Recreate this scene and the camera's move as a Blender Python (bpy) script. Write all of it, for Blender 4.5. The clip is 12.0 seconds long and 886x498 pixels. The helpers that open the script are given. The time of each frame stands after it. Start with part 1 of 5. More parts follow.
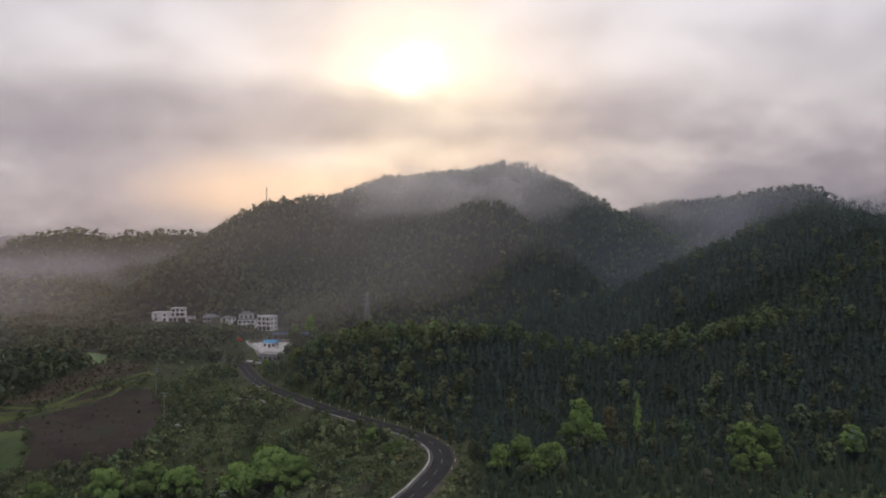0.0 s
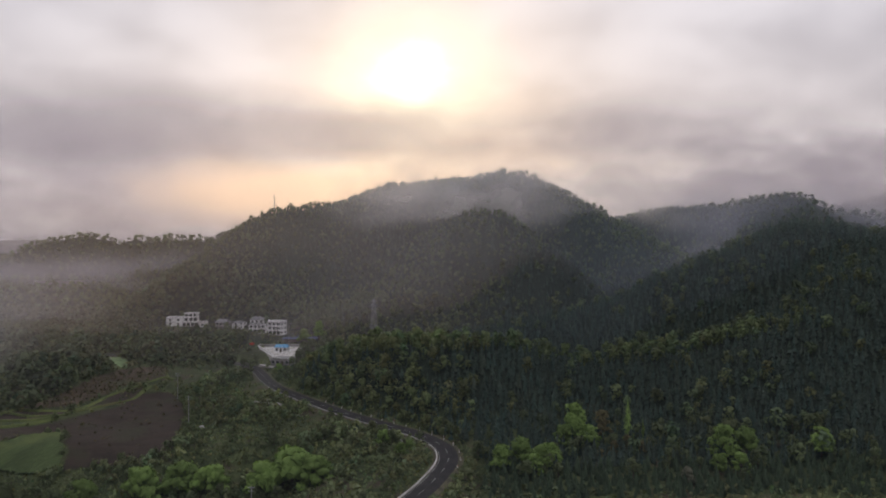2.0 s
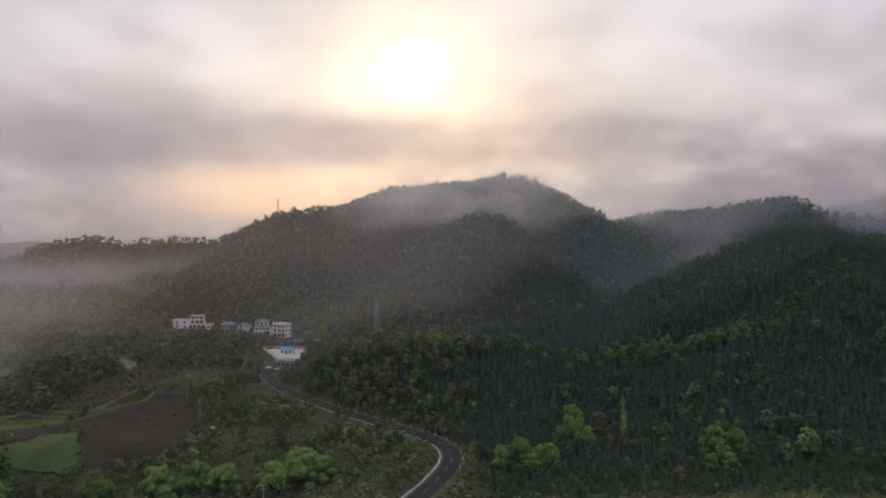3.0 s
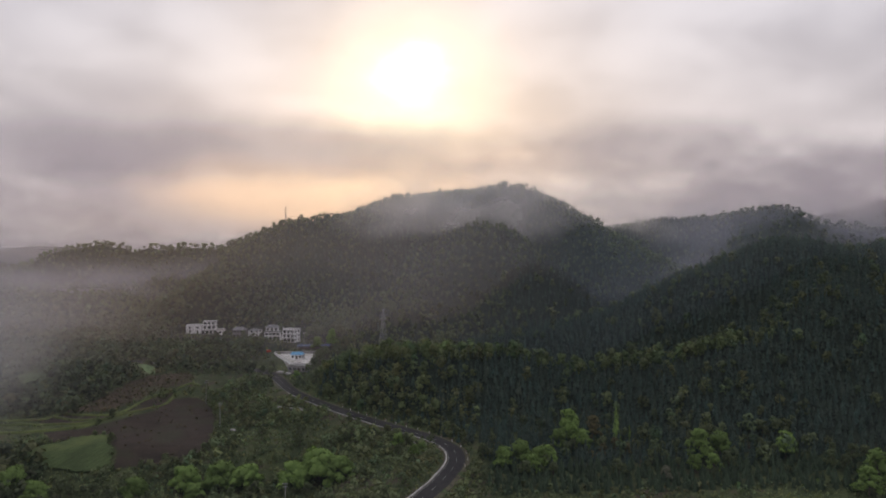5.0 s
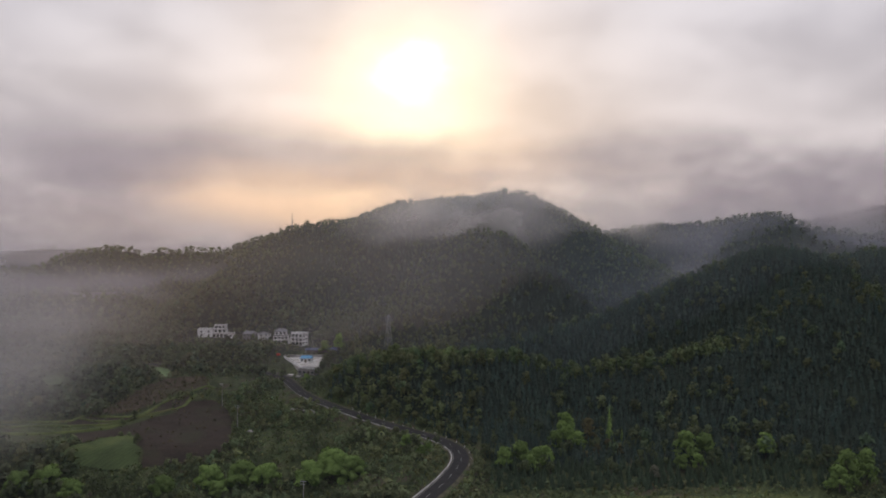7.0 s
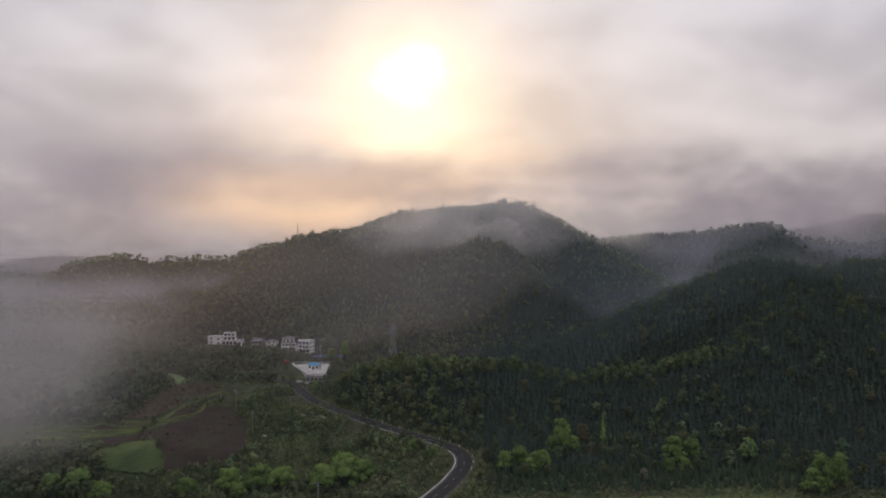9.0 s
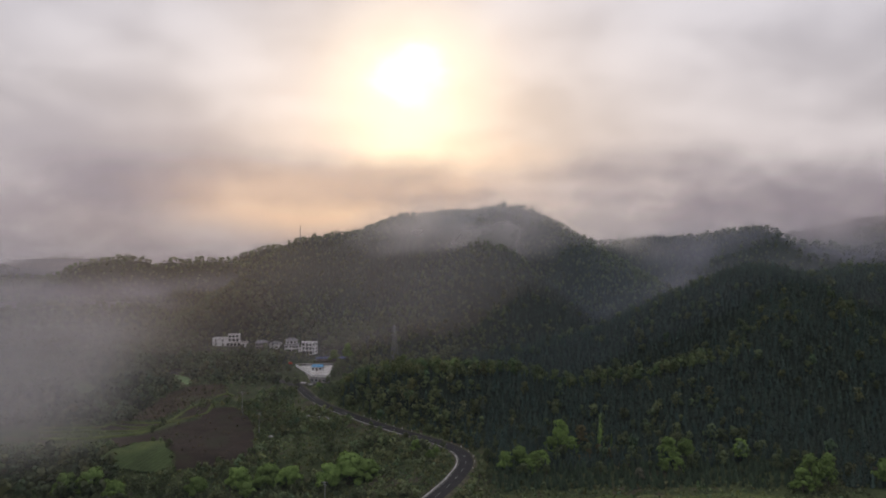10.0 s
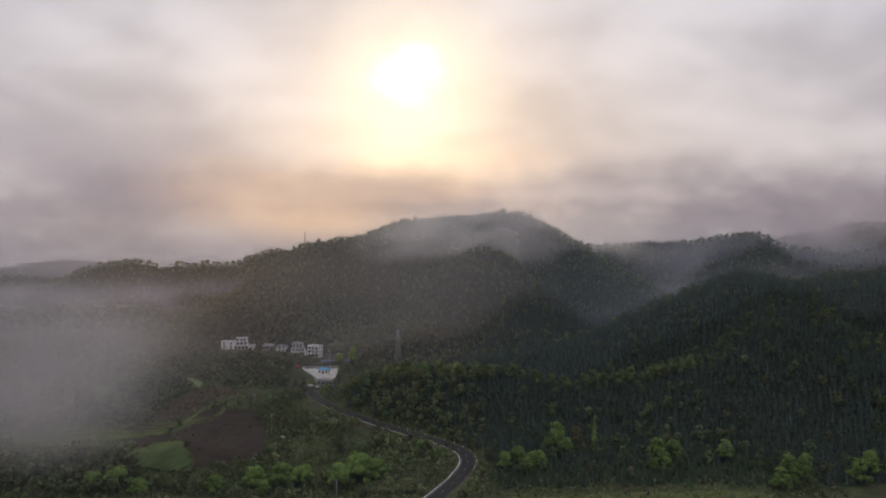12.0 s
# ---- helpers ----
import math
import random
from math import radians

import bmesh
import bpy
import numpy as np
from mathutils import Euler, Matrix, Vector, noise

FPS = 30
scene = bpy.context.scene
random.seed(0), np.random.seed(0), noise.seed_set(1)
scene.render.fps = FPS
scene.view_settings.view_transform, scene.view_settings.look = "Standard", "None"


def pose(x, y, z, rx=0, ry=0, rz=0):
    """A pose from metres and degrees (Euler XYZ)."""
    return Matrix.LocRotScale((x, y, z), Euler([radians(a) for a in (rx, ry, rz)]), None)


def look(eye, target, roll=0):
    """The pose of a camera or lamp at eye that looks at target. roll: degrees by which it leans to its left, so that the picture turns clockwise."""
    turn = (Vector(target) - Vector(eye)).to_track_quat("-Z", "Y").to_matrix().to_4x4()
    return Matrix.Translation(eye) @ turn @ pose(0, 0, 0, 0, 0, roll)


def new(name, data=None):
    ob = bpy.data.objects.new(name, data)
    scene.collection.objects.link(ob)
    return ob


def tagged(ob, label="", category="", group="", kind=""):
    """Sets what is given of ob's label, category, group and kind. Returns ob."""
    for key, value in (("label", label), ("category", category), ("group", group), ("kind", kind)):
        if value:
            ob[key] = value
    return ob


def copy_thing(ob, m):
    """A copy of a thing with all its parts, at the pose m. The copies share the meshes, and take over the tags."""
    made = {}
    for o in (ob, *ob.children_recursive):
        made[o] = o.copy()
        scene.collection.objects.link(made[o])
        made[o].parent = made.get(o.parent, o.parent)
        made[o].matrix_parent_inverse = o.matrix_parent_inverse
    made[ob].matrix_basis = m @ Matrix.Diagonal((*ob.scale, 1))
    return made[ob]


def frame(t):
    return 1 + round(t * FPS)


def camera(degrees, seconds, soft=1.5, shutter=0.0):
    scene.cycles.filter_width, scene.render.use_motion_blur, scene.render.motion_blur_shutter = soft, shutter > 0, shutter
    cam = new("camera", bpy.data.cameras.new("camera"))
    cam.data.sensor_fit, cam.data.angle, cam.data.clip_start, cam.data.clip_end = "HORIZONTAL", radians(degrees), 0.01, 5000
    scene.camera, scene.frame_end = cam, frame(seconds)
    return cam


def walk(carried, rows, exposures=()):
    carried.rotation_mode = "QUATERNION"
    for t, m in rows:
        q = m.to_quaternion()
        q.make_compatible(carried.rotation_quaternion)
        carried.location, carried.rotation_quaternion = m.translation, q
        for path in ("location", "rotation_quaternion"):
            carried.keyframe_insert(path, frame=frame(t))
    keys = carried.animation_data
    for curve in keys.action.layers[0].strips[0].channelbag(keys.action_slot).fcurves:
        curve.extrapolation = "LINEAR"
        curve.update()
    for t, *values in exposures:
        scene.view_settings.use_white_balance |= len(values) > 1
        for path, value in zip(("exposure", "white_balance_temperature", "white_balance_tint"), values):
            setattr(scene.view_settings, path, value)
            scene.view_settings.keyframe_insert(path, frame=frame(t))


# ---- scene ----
cam = camera(66.0, 12.0, soft=1.8)
METRES, EYE, STRETCH = 144.0, 67.0, 0.889
ROWS = [
    (0.0, 0.0, 0.0, 0.0, 0.0, 0.0, -0.0),
    (0.5, -0.0038, -0.0399, 0.0111, -0.0, -0.02, 0.01),
    (1.0, -0.0074, -0.0795, 0.022, -0.0, -0.04, 0.03),
    (1.5, -0.0108, -0.1195, 0.0329, 0.0, -0.05, 0.04),
    (2.0, -0.0145, -0.1594, 0.0439, 0.01, -0.07, 0.03),
    (2.5, -0.0182, -0.1993, 0.0554, 0.01, -0.08, 0.04),
    (3.0, -0.0216, -0.2393, 0.0656, 0.02, -0.08, 0.04),
    (5.0, -0.0371, -0.3992, 0.1092, 0.05, -0.05, 0.02),
    (5.5, -0.0409, -0.4388, 0.1211, 0.05, -0.08, 0.01),
    (6.0, -0.0457, -0.4787, 0.1324, 0.03, -0.09, -0.01),
    (6.5, -0.0501, -0.5183, 0.1436, 0.02, -0.1, -0.01),
    (7.0, -0.0535, -0.5582, 0.1557, 0.03, -0.14, -0.02),
    (9.0, -0.0699, -0.719, 0.2004, -0.03, 0.08, -0.04),
    (9.5, -0.0758, -0.7588, 0.2105, -0.08, 0.09, -0.07),
    (10.0, -0.0806, -0.7983, 0.2228, -0.1, 0.06, -0.09),
    (10.5, -0.0853, -0.839, 0.2333, -0.13, 0.07, -0.1),
    (11.0, -0.0902, -0.8791, 0.2445, -0.16, 0.04, -0.12),
    (11.5, -0.095, -0.919, 0.2548, -0.19, 0.05, -0.14),
    (12.0, -0.0995, -0.9588, 0.2649, -0.22, 0.05, -0.16),
]
walk(cam, [(t, pose(METRES * x, METRES * STRETCH * y, EYE + METRES * z, 90 + pitch / STRETCH, roll, yaw / STRETCH)) for t, x, y, z, yaw, pitch, roll in ROWS],
     exposures=[(0.0, 0.04), (6.0, -0.02), (12.0, -0.12)])

# ---- world, sun, exposure ----
SUN_AZ, SUN_EL = radians(-2.5), radians(13.2)
SUN_DIR = Vector((math.sin(SUN_AZ) * math.cos(SUN_EL), math.cos(SUN_AZ) * math.cos(SUN_EL), math.sin(SUN_EL)))


class Nodes:
    """A short way to write node trees."""

    def __init__(self, tree):
        self.tree = tree
        tree.nodes.clear()

    def add(self, kind):
        return self.tree.nodes.new(kind)

    def link(self, out, inp):
        self.tree.links.new(out, inp)

    def put(self, inp, value):
        if isinstance(value, bpy.types.NodeSocket):
            self.link(value, inp)
        else:
            inp.default_value = value

    def math(self, op, a, b=0.0, clamp=False):
        n = self.add("ShaderNodeMath")
        n.operation, n.use_clamp = op, clamp
        self.put(n.inputs[0], a)
        self.put(n.inputs[1], b)
        return n.outputs[0]

    def vmath(self, op, a, b):
        n = self.add("ShaderNodeVectorMath")
        n.operation = op
        self.put(n.inputs[0], a)
        self.put(n.inputs[1], b)
        return n.outputs["Value"] if op in ("DOT_PRODUCT", "LENGTH", "DISTANCE") else n.outputs[0]

    def span(self, value, a, b, c=0.0, d=1.0, smooth=True):
        n = self.add("ShaderNodeMapRange")
        n.interpolation_type = "SMOOTHSTEP" if smooth else "LINEAR"
        for i, v in enumerate((value, a, b, c, d)):
            self.put(n.inputs[i], v)
        return n.outputs[0]

    def noise(self, vec, scale, detail=3.0, rough=0.55, warp=0.0):
        n = self.add("ShaderNodeTexNoise")
        if vec is not None:
            self.link(vec, n.inputs["Vector"])
        n.inputs["Scale"].default_value, n.inputs["Detail"].default_value = scale, detail
        n.inputs["Roughness"].default_value, n.inputs["Distortion"].default_value = rough, warp
        return n.outputs[0]

    def attribute(self, name, kind="GEOMETRY"):
        n = self.add("ShaderNodeAttribute")
        n.attribute_name, n.attribute_type = name, kind
        return n

    def mapped(self, vec, scale=(1, 1, 1), loc=(0, 0, 0)):
        n = self.add("ShaderNodeMapping")
        self.link(vec, n.inputs[0])
        n.inputs["Scale"].default_value, n.inputs["Location"].default_value = scale, loc
        return n.outputs[0]

    def mix(self, fac, a, b, blend="MIX"):
        n = self.add("ShaderNodeMix")
        n.data_type, n.blend_type = "RGBA", blend
        self.put(n.inputs[0], fac)
        for i, v in ((6, a), (7, b)):
            self.put(n.inputs[i], (*v, 1.0) if isinstance(v, tuple) and len(v) == 3 else v)
        return n.outputs[2]


def build_world():
    world = bpy.data.worlds.new("sky")
    scene.world = world
    world.use_nodes = True
    k = Nodes(world.node_tree)
    sky = k.add("ShaderNodeTexSky")
    sky.sky_type, sky.sun_disc = "NISHITA", False
    sky.sun_elevation, sky.sun_rotation = SUN_EL, SUN_AZ
    sky.air_density, sky.dust_density = 1.5, 4.0
    way = k.add("ShaderNodeTexCoord").outputs["Generated"]
    up = k.add("ShaderNodeSeparateXYZ")
    k.link(way, up.inputs[0])
    # stratus: broad soft streaks along the horizon and finer tufts
    warp = k.noise(k.mapped(way, (3.0, 3.0, 6.0), (1.0, 2.0, 3.0)), 1.5, 3.0, 0.5)
    streak = k.noise(k.mapped(way, (1.5, 1.5, 4.2), (0.35, 0.0, 0.2)), 1.7, 2.5, 0.45, 0.5)
    tuft = k.noise(k.mapped(way, (2.0, 2.0, 3.6), (4.0, 1.0, 0.0)), 4.2, 4.0, 0.5, 0.4)
    cover = k.math("ADD", k.math("MULTIPLY", streak, 0.72), k.math("MULTIPLY", tuft, 0.28))

    def lump(az, el, wide, tall, gain, uneven=0.02):
        """A broad thicker or thinner stretch of cloud about a heading, in degrees."""
        c = Vector((math.sin(radians(az)) * math.cos(radians(el)), math.cos(radians(az)) * math.cos(radians(el)), math.sin(radians(el))))
        d = k.vmath("DISTANCE", k.mapped(way, (1, 1, wide / tall)), (c.x, c.y, c.z * wide / tall))
        d = k.math("ADD", d, k.math("MULTIPLY", k.math("SUBTRACT", warp, 0.5), wide * uneven))
        return k.math("MULTIPLY", k.span(d, 0.0, radians(wide), 1.0, 0.0), gain)

    for args in ((-27, 7, 18, 7, -0.17), (-24, 17, 14, 6, 0.10), (19, 13, 14, 8, 0.11), (32, 6, 14, 5, 0.03), (8, 12, 9, 3, -0.06), (30, 19, 12, 5, 0.05)):
        cover = k.math("ADD", cover, lump(*args))
    lit = k.span(cover, 0.30, 0.70)
    cloud = k.mix(lit, (0.47, 0.43, 0.47), (0.81, 0.745, 0.775))
    cloud = k.mix(lump(-26, 6, 17, 7, 0.75), cloud, (0.40, 0.375, 0.46))
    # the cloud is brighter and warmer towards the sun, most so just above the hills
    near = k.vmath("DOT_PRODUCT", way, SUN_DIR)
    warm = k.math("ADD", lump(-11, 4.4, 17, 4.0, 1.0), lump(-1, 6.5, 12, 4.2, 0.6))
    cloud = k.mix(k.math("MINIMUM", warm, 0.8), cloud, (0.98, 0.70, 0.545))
    low = k.span(up.outputs[2], 0.0, 0.10, 0.72, 1.0)
    cloud = k.mix(1.0, cloud, low, "MULTIPLY")
    cloud = k.mix(k.span(up.outputs[2], 0.12, 0.4), cloud, k.mix(1.0, cloud, (0.95, 1.0, 1.05), "MULTIPLY"))
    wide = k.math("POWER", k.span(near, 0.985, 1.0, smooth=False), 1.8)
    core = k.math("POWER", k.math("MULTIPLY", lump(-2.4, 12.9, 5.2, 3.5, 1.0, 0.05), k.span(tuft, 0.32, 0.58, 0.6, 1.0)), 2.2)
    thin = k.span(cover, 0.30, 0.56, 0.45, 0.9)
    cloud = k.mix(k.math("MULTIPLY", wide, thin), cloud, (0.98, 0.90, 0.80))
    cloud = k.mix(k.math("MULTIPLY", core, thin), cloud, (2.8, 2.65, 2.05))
    # an overcast sky is brightest overhead
    cloud = k.mix(1.0, cloud, k.span(up.outputs[2], 0.42, 1.0, 1.0, 2.05), "MULTIPLY")
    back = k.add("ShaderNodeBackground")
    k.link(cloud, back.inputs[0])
    clear = k.add("ShaderNodeBackground")
    k.link(sky.outputs[0], clear.inputs[0])
    clear.inputs[1].default_value = 0.1
    both = k.add("ShaderNodeMixShader")
    both.inputs[0].default_value = 0.92
    k.link(clear.outputs[0], both.inputs[1])
    k.link(back.outputs[0], both.inputs[2])
    k.link(both.outputs[0], k.add("ShaderNodeOutputWorld").inputs[0])


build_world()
sun = new("sun", bpy.data.lights.new("sun", "SUN"))
sun.data.energy, sun.data.angle, sun.data.color = 1.0, radians(12), (1.0, 0.86, 0.68)
sun.matrix_world = look((0, 0, 400), Vector((0, 0, 400)) - SUN_DIR)
scene.cycles.transparent_max_bounces = 64


# ---- materials ----
def material(name, dark, light, scale=0.5, rough=0.9, bump=0.0, fine=6.0, metal=0.0, by_object=0.0, attribute="", third=None, shine=0.15):
    """A surface with two scales of colour variation, grain and relief; scale is in cycles a metre."""
    m = bpy.data.materials.new(name)
    m.use_nodes = True
    k = Nodes(m.node_tree)
    place = k.add("ShaderNodeTexCoord").outputs["Object"]
    broad, grain = k.noise(place, scale, 3.0, 0.6), k.noise(place, scale * fine, 3.0, 0.65)
    f = k.math("ADD", k.math("MULTIPLY", broad, 0.65), k.math("MULTIPLY", grain, 0.35))
    colour = k.mix(k.span(f, 0.36, 0.64), dark, light)
    if third:
        colour = k.mix(k.span(k.noise(place, scale * 0.31, 4.0, 0.6), 0.52, 0.66), colour, third)
    if attribute:
        a = k.attribute(attribute)
        colour = k.mix(1.0, colour, a.outputs["Color"], "MULTIPLY")
    if by_object:
        r = k.add("ShaderNodeObjectInfo").outputs["Random"]
        colour = k.mix(1.0, colour, k.span(r, 0.0, 1.0, 1.0 - by_object, 1.0 + by_object, smooth=False), "MULTIPLY")
    s = k.add("ShaderNodeBsdfPrincipled")
    k.link(colour, s.inputs["Base Color"])
    s.inputs["Roughness"].default_value, s.inputs["Metallic"].default_value = rough, metal
    s.inputs["Specular IOR Level"].default_value = shine
    if bump:
        b = k.add("ShaderNodeBump")
        b.inputs["Strength"].default_value, b.inputs["Distance"].default_value = 0.6, bump
        k.link(grain, b.inputs["Height"])
        k.link(b.outputs[0], s.inputs["Normal"])
    k.link(s.outputs[0], k.add("ShaderNodeOutputMaterial").inputs[0])
    return m


def leaf_material(name, dark, light, patch):
    """Foliage: tint by tree, leaf by leaf and by stand."""
    m = bpy.data.materials.new(name)
    m.use_nodes = True
    k = Nodes(m.node_tree)
    geo = k.add("ShaderNodeNewGeometry")
    colour = k.mix(k.span(geo.outputs["Random Per Island"], 0.0, 1.0, 0.3, 0.7, smooth=False), dark, light)
    stand = k.noise(geo.outputs["Position"], 0.022, 3.0, 0.6)
    colour = k.mix(k.span(stand, 0.50, 0.70), colour, patch)
    tint = k.attribute("tint")
    colour = k.mix(1.0, colour, tint.outputs["Color"], "MULTIPLY")
    r = k.add("ShaderNodeObjectInfo").outputs["Random"]
    colour = k.mix(1.0, colour, k.span(r, 0.0, 1.0, 0.75, 1.25, smooth=False), "MULTIPLY")
    s = k.add("ShaderNodeBsdfPrincipled")
    k.link(colour, s.inputs["Base Color"])
    s.inputs["Roughness"].default_value = 0.75
    s.inputs["Specular IOR Level"].default_value = 0.2
    thin = k.add("ShaderNodeBsdfTranslucent")
    k.link(k.mix(1.0, colour, (1.25, 1.3, 0.8), "MULTIPLY"), thin.inputs[0])
    both = k.add("ShaderNodeMixShader")
    both.inputs[0].default_value = 0.28
    k.link(s.outputs[0], both.inputs[1])
    k.link(thin.outputs[0], both.inputs[2])
    k.link(both.outputs[0], k.add("ShaderNodeOutputMaterial").inputs[0])
    return m


def mist_material(name, scale, cut, full, top, seed, stretch=2.2, tint=(0.86, 0.86, 0.87), detail=4.0, ragged=0.30, fade=0.3):
    """Thin cloud on a sheet whose UV runs 0 to 1: ragged, fading out to every edge."""
    m = bpy.data.materials.new(name)
    m.use_nodes = True
    k = Nodes(m.node_tree)
    tc = k.add("ShaderNodeTexCoord")
    uv = k.add("ShaderNodeSeparateXYZ")
    k.link(tc.outputs["UV"], uv.inputs[0])
    u, v = uv.outputs[0], uv.outputs[1]
    place = k.mapped(tc.outputs["Object"], (1.0, 1.0, stretch), (seed * 37.0, seed * 11.0, seed * 5.0))
    n = k.noise(place, scale * 1.3, detail, 0.5)
    edge = k.math("MULTIPLY", k.span(u, 0.0, fade), k.span(u, 1.0 - fade, 1.0, 1.0, 0.0))
    edge = k.math("MULTIPLY", edge, k.math("MULTIPLY", k.span(v, 0.0, 0.3), k.span(v, 1.0 - top, 1.0, 1.0, 0.0)))
    a = k.span(k.math("ADD", n, k.math("MULTIPLY", k.math("SUBTRACT", edge, 1.0), ragged)), cut, full)
    alpha = k.math("MULTIPLY", k.math("MULTIPLY", a, edge), 1.0)
    strength = k.attribute("density", "OBJECT").outputs["Fac"]
    alpha = k.math("MULTIPLY", alpha, strength)
    body, glow, clear = k.add("ShaderNodeBsdfDiffuse"), k.add("ShaderNodeBsdfTranslucent"), k.add("ShaderNodeBsdfTransparent")
    body.inputs[0].default_value = glow.inputs[0].default_value = (*tint, 1)
    cloud, out = k.add("ShaderNodeMixShader"), k.add("ShaderNodeMixShader")
    cloud.inputs[0].default_value = 0.5
    k.link(body.outputs[0], cloud.inputs[1])
    k.link(glow.outputs[0], cloud.inputs[2])
    k.link(alpha, out.inputs[0])
    k.link(clear.outputs[0], out.inputs[1])
    k.link(cloud.outputs[0], out.inputs[2])
    k.link(out.outputs[0], k.add("ShaderNodeOutputMaterial").inputs[0])
    return m


# ---- the lie of the land ----
def smooth(a, b, v):
    t = np.clip((v - a) / (b - a), 0, 1)
    return t * t * (3 - 2 * t)


def value_noise(x, y, cell, seed):
    """Smooth lattice noise from -1 to 1."""
    gx, gy = np.asarray(x, float) / cell, np.asarray(y, float) / cell
    ix, iy = np.floor(gx).astype(np.int64), np.floor(gy).astype(np.int64)
    fx, fy = gx - ix, gy - iy
    fx, fy = fx * fx * (3 - 2 * fx), fy * fy * (3 - 2 * fy)

    def corner(a, b):
        h = (a * 374761393 + b * 668265263 + seed * 974634777) & 0x7FFFFFFF
        h = ((h ^ (h >> 13)) * 1274126177) & 0x7FFFFFFF
        return ((h ^ (h >> 16)) & 0xFFFF) / 32767.5 - 1

    a = corner(ix, iy) * (1 - fx) + corner(ix + 1, iy) * fx
    b = corner(ix, iy + 1) * (1 - fx) + corner(ix + 1, iy + 1) * fx
    return a * (1 - fy) + b * fy


def line_distance(x, y, pts):
    """Distance to a polyline of points (x, y, *values), and the values at the nearest place."""
    best, vals = np.full(np.shape(x), 1e9), None
    for p, q in zip(pts, pts[1:]):
        dx, dy = q[0] - p[0], q[1] - p[1]
        t = np.clip(((x - p[0]) * dx + (y - p[1]) * dy) / (dx * dx + dy * dy), 0, 1)
        d = np.hypot(x - p[0] - t * dx, y - p[1] - t * dy)
        now = [p[i] + t * (q[i] - p[i]) for i in range(2, len(p))]
        if vals is None:
            vals = [np.array(v, float) for v in now]
        closer = d < best
        best = np.where(closer, d, best)
        vals = [np.where(closer, n, v) for n, v in zip(now, vals)]
    return best, vals


# crest lines: x, y, height of the ground, half width
RIDGES = [
    # the main mountain with its mast shoulder and its long eastern flank
    [(-250, 520, 14, 34), (-224, 555, 55, 46), (-190, 600, 79, 58), (-161, 640, 107, 66), (-105, 690, 118, 76), (-47, 695, 136, 80), (0, 690, 144, 80),
     (57, 658, 141, 76), (89, 654, 138, 68), (118, 625, 120, 62), (152, 589, 95, 56), (171, 544, 78, 50), (190, 509, 61, 46), (208, 480, 44, 42), (226, 456, 28, 40)],
    # its front spur
    [(20, 620, 112, 64), (25, 560, 96, 62), (40, 522, 98, 62), (62, 490, 72, 55)],
    # the hill across the side valley
    [(40, 400, 24, 34), (71, 395, 33, 40), (102, 390, 44, 46), (132, 383, 57, 48), (150, 383, 65, 50), (167, 383, 71, 52), (184, 383, 80, 52), (199, 383, 86, 52), (214, 383, 88, 52), (231, 385, 81, 56), (250, 388, 78, 60), (320, 390, 84, 80), (420, 400, 84, 90)],
    # the long spur in front of it, running down towards the road
    [(222, 345, 64, 50), (192, 296, 53, 46), (150, 284, 41, 38), (109, 279, 31, 33), (88, 290, 25, 30), (71, 295, 21, 29), (49, 304, 20, 28), (29, 298, 26, 30), (-2, 298, 27, 30),
     (-15, 309, 25, 28), (-36, 329, 21, 25), (-57, 337, 17, 22), (-72, 356, 9, 20)],
    # the eastern slope near the foot
    [(215, 340, 60, 56), (225, 300, 56, 54), (235, 250, 36, 46), (245, 210, 18, 40)],
    [(190, 305, 50, 42), (170, 264, 30, 36), (158, 244, 18, 32), (142, 214, 5, 28)],
    # hills beyond, east
    [(190, 740, 98, 60), (235, 665, 111, 56), (290, 625, 116, 60), (329, 618, 120, 62), (365, 620, 100, 62), (480, 640, 105, 80), (640, 700, 140, 110)],
    [(160, 900, 112, 110), (400, 880, 104, 110), (560, 830, 138, 110), (900, 900, 165, 150)],
    # hills beyond, west
    [(-560, 800, 40, 50), (-500, 795, 66, 46), (-462, 790, 80, 46), (-425, 788, 87, 48), (-395, 786, 84, 48), (-340, 780, 82, 46), (-290, 765, 78, 44), (-250, 760, 70, 44)],
    [(-340, 960, 80, 70), (-250, 900, 100, 66), (-170, 860, 96, 70)],
    [(-1000, 1000, 62, 80), (-760, 1000, 72, 80), (-640, 1010, 80, 70), (-540, 1020, 76, 70), (-440, 1030, 60, 70)],
    # low rise under the western copse
    [(-330, 300, 8, 40), (-270, 330, 9, 34), (-225, 360, 6, 26)],
]
ROAD = [(-70, 90), (-42, 128), (-21, 160), (-8.5, 184), (-4.5, 195), (-1.5, 205), (-0.3, 214), (-1.3, 224), (-5.5, 234), (-13, 244), (-29, 260), (-45, 277), (-60, 295),
        (-73, 312), (-86, 331), (-99, 355), (-112, 385), (-123, 402), (-141, 411), (-165, 415), (-200, 420), (-240, 428)]
ROAD_Z = [-5, -3, -1.2, 0.2, 0.5, 0.8, 1.0, 1.2, 1.3, 1.4, 1.4, 1.3, 1.2, 1.0, 0.6, 0.2, 0.0, 0.6, 1.5, 2.5, 3.5, 4.5]


